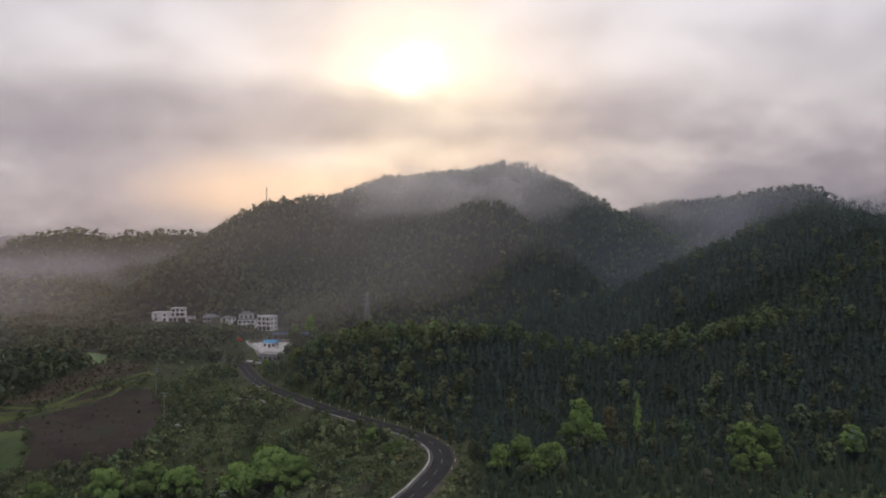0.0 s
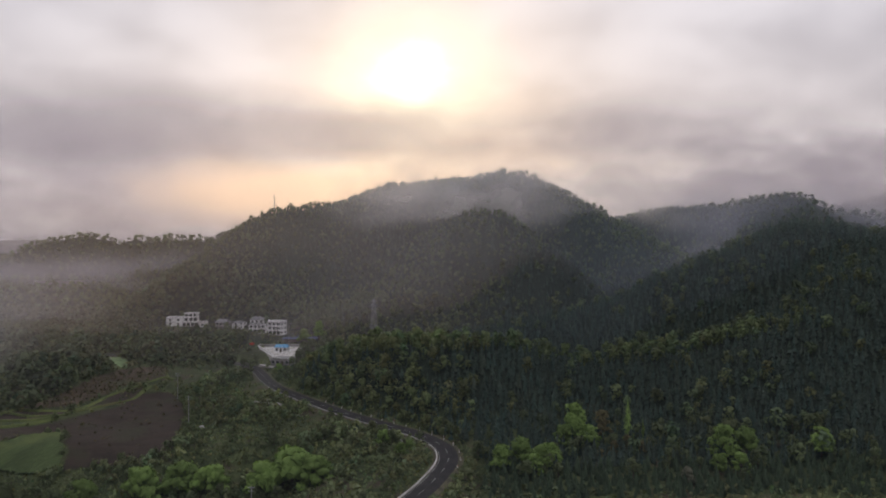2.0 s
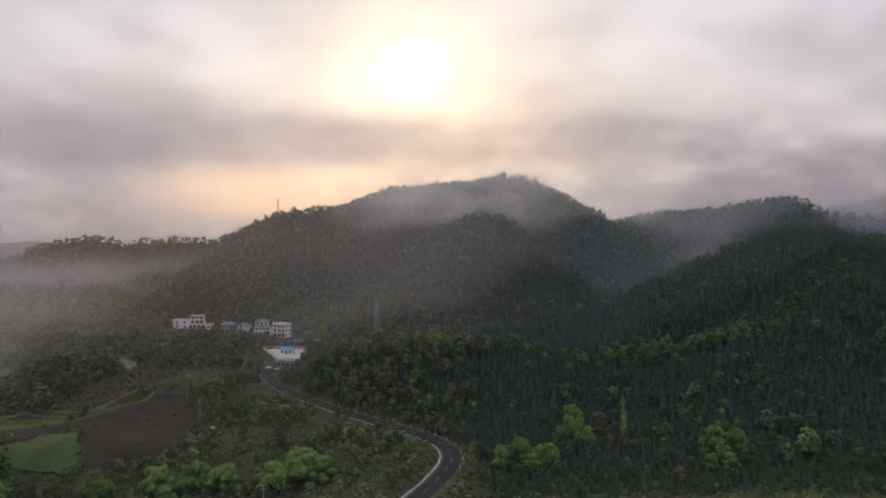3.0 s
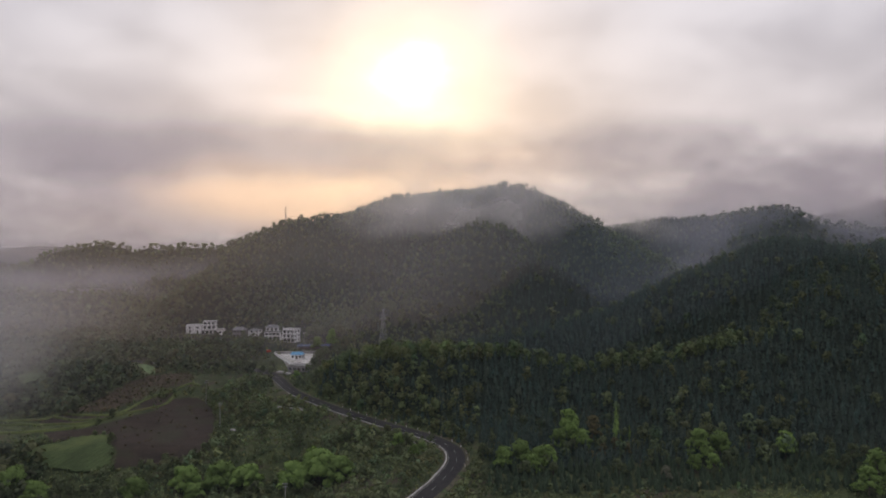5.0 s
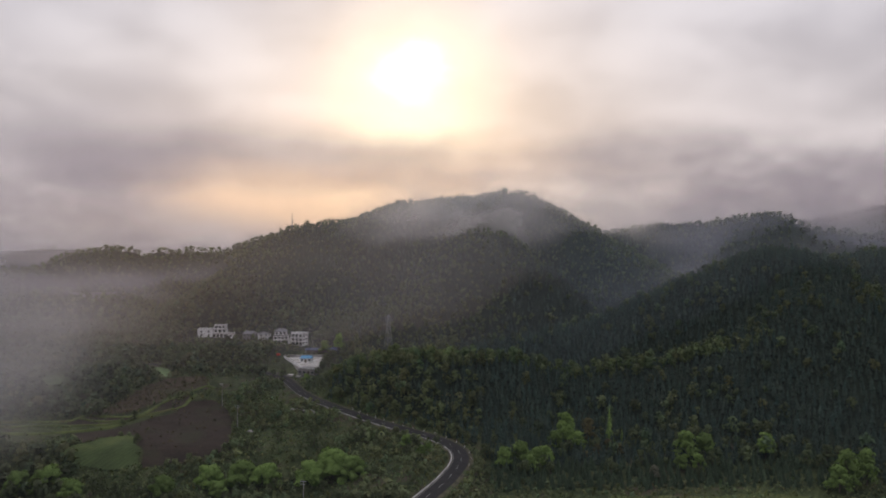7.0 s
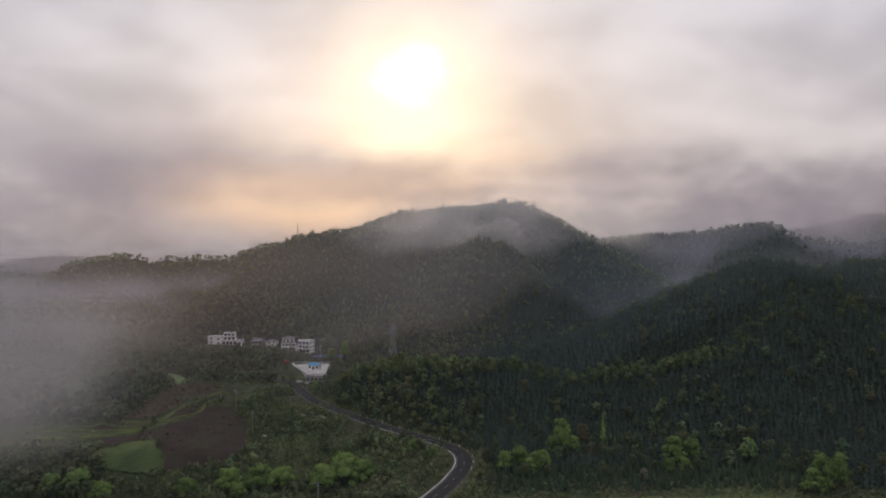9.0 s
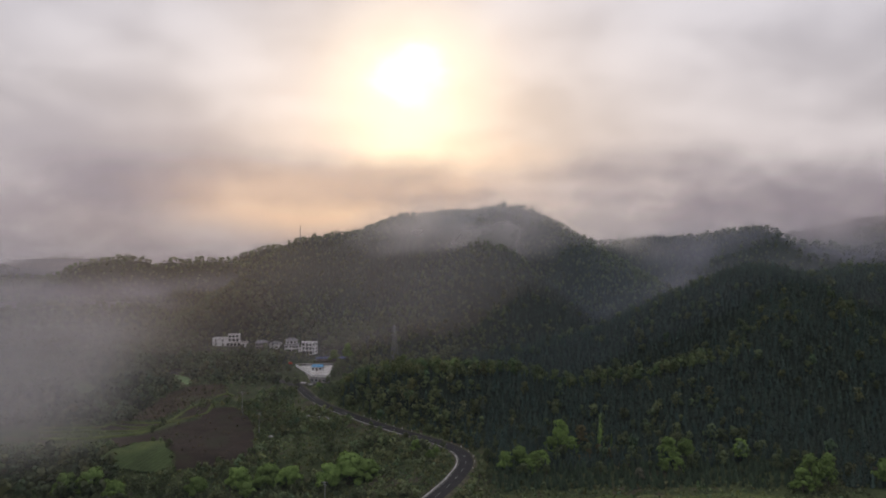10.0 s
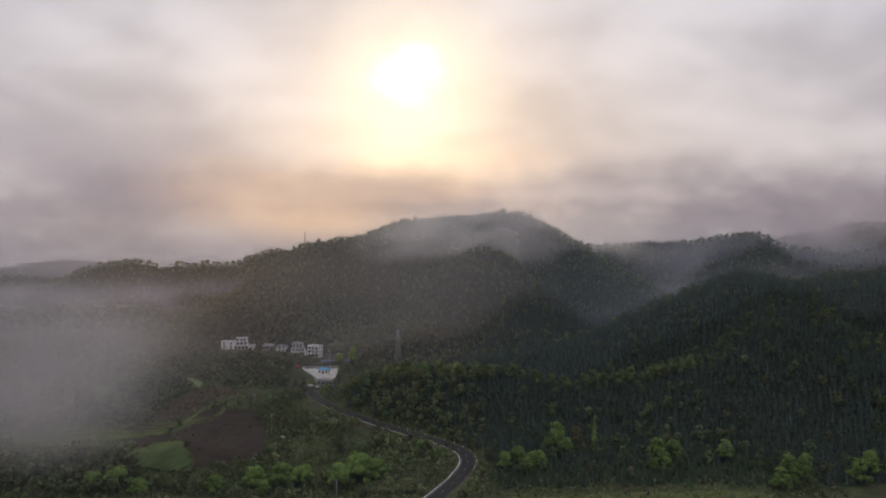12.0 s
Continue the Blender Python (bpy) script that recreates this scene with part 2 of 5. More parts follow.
def spline(pts, n):
    """A smooth line through the points, n steps a span."""
    p = np.array(pts, float)
    p = np.vstack([2 * p[0] - p[1], p, 2 * p[-1] - p[-2]])
    t = np.linspace(0, 1, n, endpoint=False)[:, None]
    out = []
    for i in range(1, len(p) - 2):
        a, b, c, d = p[i - 1 : i + 3]
        out.append(0.5 * (2 * b + (c - a) * t + (2 * a - 5 * b + 4 * c - d) * t**2 + (3 * b - 3 * c + d - a) * t**3))
    return np.vstack(out + [p[-2:-1]])


ROAD_LINE = spline([(*p, z) for p, z in zip(ROAD, ROAD_Z)], 5)
# benches cut for the houses and the yard: x, y, height, radius
BENCHES = [(-200, 506, 13.0, 20), (-172, 499, 11.0, 12), (-143, 500, 9.0, 14), (-124, 490, 9.0, 14), (-107, 427, 5.5, 23), (-101, 398, 1.6, 8), (-106, 466, 6.0, 14), (-385, 783, 34.0, 14), (-470, 700, 30.0, 18), (-441, 706, 30.0, 18)]


def raw_height(x, y):
    base = -3.5 + 11 * smooth(400, 520, y) + 0.07 * np.clip(y - 520, 0, 600) + 5 * smooth(-20, -200, x) * smooth(300, 420, y)
    base = base + 2.5 * smooth(-90, -20, x) + 3 * smooth(120, 240, x)
    base = base - 8.5 * smooth(246, 208, y) * smooth(-22, -60, x) * smooth(-260, -200, x)
    base = base + 14 * smooth(-260, -520, x) + 20 * smooth(300, 700, x)
    total = 0
    for ridge in RIDGES:
        d, (h, w) = line_distance(x, y, ridge)
        rise = np.clip(h - base, 0, None) / (1 + (d / w) ** 2.7)
        total = total + rise**5
    z = base + total**0.2
    rough = smooth(4, 30, z)
    z = z + rough * (5.0 * value_noise(x, y, 70, 1) + 2.6 * value_noise(x, y, 31, 2)) + (0.3 + rough) * 0.9 * value_noise(x, y, 13, 3)
    far = smooth(1000, 2200, np.hypot(x, y - 400))
    return z * (1 - far) + far * (-45 + 25 * value_noise(x, y, 420, 5))


def height(x, y):
    z = raw_height(x, y)
    for bx, by, bz, r in BENCHES:
        f = 1 - smooth(r * 0.85, r * 1.6, np.hypot(x - bx, y - by))
        z = z + (bz - z) * f
    d, (rz,) = line_distance(x, y, [tuple(p) for p in ROAD_LINE[::2]])
    f = 1 - smooth(7.5, 17, d)
    return z + (rz - 0.25 - z) * f


def axis(lo, hi, step, end_lo, end_hi):
    core = list(np.arange(lo, hi + 0.1, step))
    s, v = step, core[-1]
    while v < end_hi:
        s *= 1.25
        v += s
        core.append(v)
    s, v = step, core[0]
    while v > end_lo:
        s *= 1.25
        v -= s
        core.insert(0, v)
    return np.array(core)


def mesh_object(name, verts, faces, mat, parent=None, smooth_faces=False):
    me = bpy.data.meshes.new(name)
    verts, faces = np.asarray(verts, np.float32), np.asarray(faces, np.int32)
    n, c = faces.shape
    me.vertices.add(len(verts))
    me.vertices.foreach_set("co", verts.ravel())
    me.loops.add(n * c)
    me.loops.foreach_set("vertex_index", faces.ravel())
    me.polygons.add(n)
    me.polygons.foreach_set("loop_start", np.arange(0, n * c, c, dtype=np.int32))
    me.polygons.foreach_set("use_smooth", np.full(n, smooth_faces))
    me.update(calc_edges=True)
    for m in mat if isinstance(mat, (list, tuple)) else [mat]:
        me.materials.append(m)
    ob = new(name, me)
    ob.parent = parent
    return ob


def grid_faces(nx, ny):
    i = np.arange(nx * ny).reshape(ny, nx)
    return np.stack([i[:-1, :-1], i[:-1, 1:], i[1:, 1:], i[1:, :-1]], -1).reshape(-1, 4)


def ground_material():
    """Very dark green on the high wooded ground; scrub, grass, bare brown soil and turf patches on the valley floor."""
    m = bpy.data.materials.new("ground_cover")
    m.use_nodes = True
    k = Nodes(m.node_tree)
    geo = k.add("ShaderNodeNewGeometry")
    at = geo.outputs["Position"]
    xyz = k.add("ShaderNodeSeparateXYZ")
    k.link(at, xyz.inputs[0])
    big, mid, fine = k.noise(at, 0.02, 4.0, 0.6), k.noise(at, 0.12, 4.0, 0.65), k.noise(at, 0.9, 4.0, 0.7)
    scrub = k.mix(k.span(mid, 0.38, 0.62), (0.030, 0.040, 0.018), (0.060, 0.074, 0.030))
    soil = k.mix(k.span(fine, 0.35, 0.65), (0.042, 0.033, 0.024), (0.066, 0.052, 0.038))
    cover = k.mix(k.span(k.math("ADD", k.math("MULTIPLY", big, 0.5), k.math("MULTIPLY", mid, 0.5)), 0.50, 0.60), scrub, soil)
    cover = k.mix(k.span(fine, 0.55, 0.75, 0.0, 0.5), cover, (0.070, 0.090, 0.034))
    # much darker colour for the high ground between the trees
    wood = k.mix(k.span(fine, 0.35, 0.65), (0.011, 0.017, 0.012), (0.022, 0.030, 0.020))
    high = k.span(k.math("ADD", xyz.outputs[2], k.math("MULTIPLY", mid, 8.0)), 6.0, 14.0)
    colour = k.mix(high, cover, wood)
    s = k.add("ShaderNodeBsdfPrincipled")
    k.link(colour, s.inputs["Base Color"])
    s.inputs["Roughness"].default_value = 0.95
    s.inputs["Specular IOR Level"].default_value = 0.1
    b = k.add("ShaderNodeBump")
    b.inputs["Strength"].default_value, b.inputs["Distance"].default_value = 0.8, 0.6
    k.link(fine, b.inputs["Height"])
    k.link(b.outputs[0], s.inputs["Normal"])
    k.link(s.outputs[0], k.add("ShaderNodeOutputMaterial").inputs[0])
    return m


GX, GY = axis(-420, 440, 4.0, -4500, 4500), axis(120, 800, 4.0, -4000, 4800)
XX, YY = np.meshgrid(GX, GY)
ZZ = height(XX, YY)
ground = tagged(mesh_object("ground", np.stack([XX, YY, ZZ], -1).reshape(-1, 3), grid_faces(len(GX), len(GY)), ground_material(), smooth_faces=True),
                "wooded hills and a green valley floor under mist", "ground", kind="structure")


def ground_at(x, y):
    """Height of the ground sheet itself, between its corners."""
    x, y = np.asarray(x, float), np.asarray(y, float)
    i = np.clip(np.searchsorted(GX, x) - 1, 0, len(GX) - 2)
    j = np.clip(np.searchsorted(GY, y) - 1, 0, len(GY) - 2)
    fx, fy = (x - GX[i]) / (GX[i + 1] - GX[i]), (y - GY[j]) / (GY[j + 1] - GY[j])
    return (ZZ[j, i] * (1 - fx) + ZZ[j, i + 1] * fx) * (1 - fy) + (ZZ[j + 1, i] * (1 - fx) + ZZ[j + 1, i + 1] * fx) * fy

# ---- road ----
def part(name, bm, mat, parent, label=""):
    """Links a bmesh as one mesh object under a thing or a part."""
    me = bpy.data.meshes.new(name)
    bm.to_mesh(me)
    bm.free()
    me.materials.append(mat)
    ob = new(name, me)
    ob.parent = parent
    if label:
        ob["label"] = label
    return ob


ASPHALT = material("asphalt", (0.017, 0.0165, 0.0165), (0.027, 0.026, 0.0255), 0.25, 0.9, 0.01, 40.0, third=(0.022, 0.021, 0.021))
ROAD_PAINT = material("road_paint", (0.14, 0.14, 0.135), (0.30, 0.30, 0.29), 1.2, 0.6)
CONCRETE = material("concrete", (0.30, 0.29, 0.27), (0.48, 0.47, 0.44), 0.3, 0.9, 0.01, 8.0, third=(0.24, 0.23, 0.2))
WEATHERED = material("weathered_concrete", (0.20, 0.195, 0.185), (0.34, 0.33, 0.31), 0.6, 0.9)
GRAVEL = material("gravel_verge", (0.045, 0.042, 0.028), (0.085, 0.078, 0.05), 0.4, 0.95, 0.03, 6.0, third=(0.04, 0.055, 0.02))

line = ROAD_LINE
along = np.gradient(line[:, :2], axis=0)
along /= np.linalg.norm(along, axis=1)[:, None]
side = np.stack([along[:, 1], -along[:, 0]], 1)  # to the right of the way out
run = np.concatenate([[0], np.cumsum(np.hypot(*np.diff(line[:, :2], axis=0).T))])


def road_at(s, off, up=0.0):
    """A place s metres along the road and off metres to its right."""
    x, y, z = (np.interp(s, run, line[:, i]) for i in range(3))
    sx, sy = np.interp(s, run, side[:, 0]), np.interp(s, run, side[:, 1])
    return np.stack([x + sx * off, y + sy * off, z + up], -1)


def ribbon(name, s, profile, mat, parent=None):
    """A strip swept along the road; profile: (offset, height) across it."""
    n = len(profile)
    v = np.stack([road_at(s, o, u) for o, u in profile], 1).reshape(-1, 3)
    return mesh_object(name, v, grid_faces(n, len(s)), mat, parent)


steps = np.arange(0, run[-1], 2.0)
road = tagged(ribbon("road", steps, [(-3.4, -0.3), (-3.4, 0.0), (-1.7, 0.04), (0, 0.07), (1.7, 0.04), (3.4, 0.0), (3.4, -0.3)], ASPHALT),
              "two-lane dark asphalt country road winding through the valley", "road", kind="structure")
ribbon("verge", steps, [(3.35, -0.06), (4.3, -0.03), (5.2, -0.25), (6.2, -0.7)], GRAVEL, road)
ribbon("verge", steps, [(-6.0, -0.8), (-5.2, -0.25), (-4.4, -0.03), (-3.35, -0.06)], GRAVEL, road)
ribbon("edge_line", steps, [(-3.2, 0.02), (-3.05, 0.022)], ROAD_PAINT, road)
for s0 in np.arange(60, run[-1] - 40, 10.0):
    ribbon("lane_dash", np.linspace(s0, s0 + 4.2, 4), [(-0.075, 0.082), (0.075, 0.082)], ROAD_PAINT, road)


def along_y(y):
    return float(np.interp(y, line[:, 1], run))


def parapet(s0, s1, wide, high, off, mat):
    s = np.arange(s0, s1, 1.5)
    w = wide / 2
    wall = ribbon("parapet_wall", s, [(off - w, -0.9), (off - w, high - 0.06), (off - w + 0.06, high), (off + w - 0.06, high), (off + w, high - 0.06), (off + w, -0.2)], mat)
    return tagged(wall, "low pale concrete parapet along the outer road edge", "wall")


parapet(along_y(150), along_y(231), 0.4, 0.45, -4.0, CONCRETE)
parapet(along_y(236), along_y(338), 0.22, 0.32, -3.95, WEATHERED)


def box_bm(bm, x0, y0, z0, x1, y1, z1, bevel=0.0):
    made = bmesh.ops.create_cube(bm, size=1.0, matrix=Matrix.Translation(((x0 + x1) / 2, (y0 + y1) / 2, (z0 + z1) / 2)) @ Matrix.Diagonal((x1 - x0, y1 - y0, z1 - z0, 1)))
    if bevel:
        edges = {e for v in made["verts"] for e in v.link_edges}
        bmesh.ops.bevel(bm, geom=list(edges), offset=bevel, segments=1, affect="EDGES")


def cyl_bm(bm, a, b, r0, r1, n=8):
    a, b = Vector(a), Vector(b)
    m = Matrix.Translation((a + b) / 2) @ (b - a).to_track_quat("Z", "Y").to_matrix().to_4x4()
    bmesh.ops.create_cone(bm, cap_ends=True, segments=n, radius1=r0, radius2=r1, depth=(b - a).length, matrix=m)


POST_WHITE = material("post_white", (0.62, 0.61, 0.58), (0.8, 0.79, 0.77), 1.5, 0.6)
POST_BAND = material("post_band", (0.25, 0.03, 0.02), (0.4, 0.05, 0.03), 2.0, 0.5)


def marker_post():
    post = tagged(new("marker_post"), "white roadside marker post with a red band", "road post", "marker posts along the road")
    bm = bmesh.new()
    cyl_bm(bm, (0, 0, -0.3), (0, 0, 1.15), 0.09, 0.08, 8)
    part("shaft", bm, POST_WHITE, post)
    bm = bmesh.new()
    cyl_bm(bm, (0, 0, 0.8), (0, 0, 0.95), 0.098, 0.096, 8)
    part("band", bm, POST_BAND, post, "red reflective band")
    return post


first_post = marker_post()
spots = [(s, 4.2) for s in np.arange(along_y(205), along_y(300), 7.5)]
for i, (s, off) in enumerate(spots):
    p = road_at(s, off)
    m = pose(*p, 0, random.uniform(-4, 4), random.uniform(0, 90))
    if i:
        copy_thing(first_post, m)
    else:
        first_post.matrix_basis = m


# ---- fields ----
def inside(x, y, poly):
    hit = np.zeros(np.shape(x), bool)
    for (ax, ay), (bx, by) in zip(poly, poly[1:] + poly[:1]):
        if ay != by:
            hit ^= ((ay > y) != (by > y)) & (x < (bx - ax) * (y - ay) / (by - ay) + ax)
    return hit


PLOUGHED = [(-192, 265), (-183, 266), (-176, 271), (-171, 280), (-164, 294), (-157, 307), (-158, 331), (-145, 334), (-136, 322), (-127, 307), (-117, 281), (-110, 257), (-106, 240), (-121, 229), (-140, 226), (-142, 232), (-158, 262), (-172, 256), (-178, 247)]
CROP = [(-158.5, 261), (-141, 227), (-150, 224), (-168, 226), (-182, 236), (-174, 247), (-172, 254.5)]
PALE = [(-217, 415), (-209, 415), (-192, 398), (-190, 381), (-200, 380)]
PLOT = [(-276, 392), (-264, 389), (-227, 331), (-240, 326), (-262, 352)]
TERRACE = [(-205, 286), (-201, 298), (-191, 297), (-179, 295), (-173, 299), (-172, 314), (-171, 328), (-166, 345), (-159, 343), (-158, 322), (-160, 313), (-168, 303), (-176, 285), (-182, 279), (-200, 277)]
FALLOW = [(-199, 303), (-197, 330), (-195, 355), (-191, 378), (-173, 388), (-160, 376), (-165, 362), (-171, 349), (-176, 322), (-181, 304)]
MEADOW = [(14, 170), (40, 168), (60, 174), (84, 172), (110, 176), (128, 170), (130, 160), (90, 146), (50, 142), (16, 150)]
SOIL = material("ploughed_soil", (0.020, 0.015, 0.0115), (0.036, 0.027, 0.020), 0.13, 0.95, 0.16, 9.0, third=(0.030, 0.029, 0.017))
BRACKEN = material("dead_bracken", (0.034, 0.026, 0.017), (0.062, 0.046, 0.030), 0.16, 0.95, 0.25, 7.0, third=(0.046, 0.046, 0.024))
CROP_GREEN = material("young_crop", (0.032, 0.048, 0.017), (0.052, 0.074, 0.026), 0.12, 0.9, 0.12, 9.0, third=(0.07, 0.09, 0.03))
PALE_GREEN = material("pale_seedlings", (0.085, 0.125, 0.055), (0.125, 0.175, 0.075), 0.2, 0.9, 0.05, 8.0)
TURF = material("turf", (0.052, 0.068, 0.022), (0.088, 0.106, 0.034), 0.15, 0.95, 0.12, 8.0, third=(0.075, 0.062, 0.035))


def draped(name, poly, mat, label, category, step=1.0, up=0.16, rows=0.0, turn=0.0):
    px, py = np.array(poly, float).T
    gx, gy = np.arange(px.min() - 2, px.max() + 2, step), np.arange(py.min() - 2, py.max() + 2, step)
    xx, yy = np.meshgrid(gx, gy)
    wx, wy = xx + 1.3 * value_noise(xx, yy, 7, 11), yy + 1.3 * value_noise(xx, yy, 7, 12)
    zz = ground_at(xx, yy) + up + rows * np.abs(np.sin((xx * math.cos(turn) + yy * math.sin(turn)) * math.pi / 2.4)) + 0.06 * value_noise(xx, yy, 3, 13)
    keep = inside(wx, wy, poly)
    f = grid_faces(len(gx), len(gy))
    f = f[keep.ravel()[f].sum(1) >= 3]
    used = np.unique(f)
    back = np.zeros(xx.size, int)
    back[used] = np.arange(len(used))
    v = np.stack([xx, yy, zz], -1).reshape(-1, 3)[used]
    return tagged(mesh_object(name, v, back[f], mat, smooth_faces=True), label, category, kind="stuff")


draped("ploughed_field", PLOUGHED, SOIL, "dark brown ploughed field on the valley floor", "field", rows=0.18, turn=0.5)
draped("crop_plot", CROP, CROP_GREEN, "bright green crop plot in low rows", "field", up=0.45, rows=0.6, turn=-0.45, step=0.6)
draped("seedling_plot", PALE, PALE_GREEN, "pale green seedling plot beside the copse", "field", up=0.3)
draped("seedling_plot", PLOT, CROP_GREEN, "green plot in the copse above the terraces", "field", up=0.3)
# soil-coloured strip paints the brown shadow sides between the banks
draped("bank_shade_strip", TERRACE, SOIL, "dark brown strip standing for the shaded sides of the terrace banks", "field", up=0.14)
draped("fallow_strip", FALLOW, BRACKEN, "reddish brown strip of dead bracken above the terraces", "field", up=0.25)
draped("meadow", MEADOW, TURF, "rough grass meadow with brown patches", "grass", up=0.18)
BANKS = [
    [(-236, 280), (-220, 283), (-205, 286), (-203, 293), (-201, 299), (-191, 298), (-179, 296), (-173, 300), (-172, 314), (-171, 328), (-167, 341), (-165, 347), (-162, 356), (-158, 363), (-151, 358)],
    [(-232, 272), (-212, 277), (-200, 278), (-191, 279), (-182, 280), (-176, 286), (-171, 297), (-167, 304), (-162, 312), (-159, 315), (-157, 322), (-159, 337), (-159, 345)],
    [(-225, 262), (-208, 264), (-193, 267), (-186, 270), (-179, 275), (-174, 282)],
    [(-203, 293), (-195, 290), (-184, 286), (-177, 289)],
]
for bank in BANKS:
    c = spline(bank, 12)
    d = np.gradient(c, axis=0)
    d /= np.linalg.norm(d, axis=1)[:, None]
    w = 0.72 + 0.4 * value_noise(c[:, 0], c[:, 1], 9, 21)
    rows = []
    for o, u in ((-1.6, 0.05), (-1.0, 0.75), (0, 0.95), (1.0, 0.8), (1.6, 0.05)):
        x, y = c[:, 0] + d[:, 1] * o * w, c[:, 1] - d[:, 0] * o * w
        rows.append(np.stack([x, y, ground_at(x, y) + u], -1))
    tagged(mesh_object("grass_bank", np.stack(rows, 1).reshape(-1, 3), grid_faces(5, len(c)), TURF, smooth_faces=True),
           "grassy terrace bank curving round the ploughed field", "grass bank", "terrace banks", "stuff")


# ---- trees ----
BARK = material("bark", (0.05, 0.042, 0.034), (0.12, 0.10, 0.085), 1.5, 0.95, 0.03)
FIR = leaf_material("fir_needles", (0.024, 0.038, 0.030), (0.038, 0.056, 0.044), (0.032, 0.048, 0.036))
BROAD = leaf_material("broad_leaves", (0.056, 0.072, 0.034), (0.084, 0.106, 0.048), (0.078, 0.092, 0.044))
SCRUB = leaf_material("scrub_leaves", (0.076, 0.094, 0.044), (0.106, 0.130, 0.060), (0.102, 0.104, 0.056))
FRESH = leaf_material("fresh_leaves", (0.104, 0.162, 0.042), (0.160, 0.236, 0.064), (0.124, 0.188, 0.052))
YOUNG = leaf_material("young_fir_needles", (0.034, 0.054, 0.032), (0.058, 0.086, 0.048), (0.044, 0.068, 0.038))
RUST = leaf_material("rusty_leaves", (0.075, 0.068, 0.032), (0.125, 0.112, 0.052), (0.10, 0.085, 0.045))
BLOSSOM = leaf_material("pale_blossom", (0.075, 0.085, 0.055), (0.17, 0.165, 0.13), (0.12, 0.12, 0.085))
rng = np.random.default_rng(7)


def leaf_quads(centres, normals, size, r, jitter=0.2):
    """Small uneven quads at the centres, facing about along the normals."""
    n = len(centres)
    nrm = normals + jitter * r.normal(size=(n, 3))
    nrm /= np.linalg.norm(nrm, axis=1)[:, None]
    a = np.cross(nrm, r.normal(size=(n, 3)))
    a /= np.linalg.norm(a, axis=1)[:, None]
    b = np.cross(nrm, a)
    s = size * r.uniform(0.6, 1.35, (n, 1))
    t = size * r.uniform(0.6, 1.35, (n, 1))
    bend = nrm * s * 0.25
    return np.stack([centres - a * s, centres - b * t * r.uniform(0.6, 1, (n, 1)) - bend, centres + a * s * r.uniform(0.6, 1, (n, 1)), centres + b * t + bend], 1)


def with_normals(quads, soft):
    """Quads (n, 4, 3) and the way each bough or clump faces, as one array (n, 4, 6)."""
    soft = soft / np.linalg.norm(soft, axis=1)[:, None]
    return np.concatenate([quads, np.repeat(soft[:, None, :], 4, axis=1)], -1)


def shade_soft(ob, normals):
    """Leaves take the light of the clump they belong to."""
    ob.data.polygons.foreach_set("use_smooth", np.full(len(ob.data.polygons), True))
    ob.data.normals_split_custom_set_from_vertices(normals.astype(np.float32))


def broad_crown(n, size, seed, tall=7.0, wide=3.0, lobes=9, low=0.25, lobe=0.49, open_=0.62, jitter=0.3):
    """A crown of leaf clumps on several uneven lobes; the foot of the tree is at 0."""
    r = np.random.default_rng(seed)
    f = r.beta(1.5, 1.2, lobes)
    spread = wide * open_ * np.sqrt(r.uniform(0.02, 1, lobes)) * (1.1 - 0.75 * f)
    a = r.uniform(0, 2 * math.pi, lobes)
    centre = np.stack([np.cos(a) * spread, np.sin(a) * spread, tall * (low + (0.9 - low) * f)], 1)
    centre[0] = (0, 0, tall * 0.86)
    rad = wide * lobe * r.uniform(0.72, 1.28, lobes)
    pick = r.integers(0, lobes, n)
    way = r.normal(size=(n, 3))
    way[:, 2] += 0.45
    way /= np.linalg.norm(way, axis=1)[:, None]
    c = centre[pick] + way * (rad[pick] * r.uniform(0.72, 1.1, n))[:, None] * (1, 1, 0.75)
    out = c - (0, 0, tall * 0.45)
    out /= np.linalg.norm(out, axis=1)[:, None]
    soft = 0.75 * way + 0.45 * out + (0, 0, 0.3)
    return with_normals(leaf_quads(c, way + 0.35 * out + (0, 0, 0.25), size, r, jitter), soft)


def fir_crown(levels, spokes, seed, tall=6.8, wide=1.75, low=0.1):
    """Whorls of drooping boughs, each a bent kite, on a narrow uneven cone."""
    r = np.random.default_rng(seed)
    out = []
    for i in range(levels):
        f = (i + 0.35) / levels
        z, rad = tall * (low + (1 - low) * f), wide * (1.0 - f) ** 0.8 * r.uniform(0.88, 1.12)
        a = np.arange(spokes) / spokes * 2 * math.pi + r.uniform(0, 6.3) + r.normal(0, 0.2, spokes)
        reach = rad * r.uniform(0.75, 1.2, spokes)
        drop, half = reach * r.uniform(0.35, 0.8, spokes), 3.3 / spokes
        z = z + r.uniform(-0.45, 0.45, spokes) * tall / levels
        lift = tall / levels * 0.9
        tip = np.stack([np.cos(a) * reach, np.sin(a) * reach, z - drop], 1)
        left = np.stack([np.cos(a - half) * reach * 0.72, np.sin(a - half) * reach * 0.72, z - drop * 0.5], 1)
        right = np.stack([np.cos(a + half) * reach * 0.72, np.sin(a + half) * reach * 0.72, z - drop * 0.4], 1)
        top = np.stack([np.zeros(spokes), np.zeros(spokes), z + lift], 1)
        face = np.stack([np.cos(a) * 0.8, np.sin(a) * 0.8, np.full(spokes, 0.65)], 1) + r.normal(0, 0.12, (spokes, 3))
        out.append(with_normals(np.stack([top, left, tip, right], 1), face))
    return np.concatenate(out)


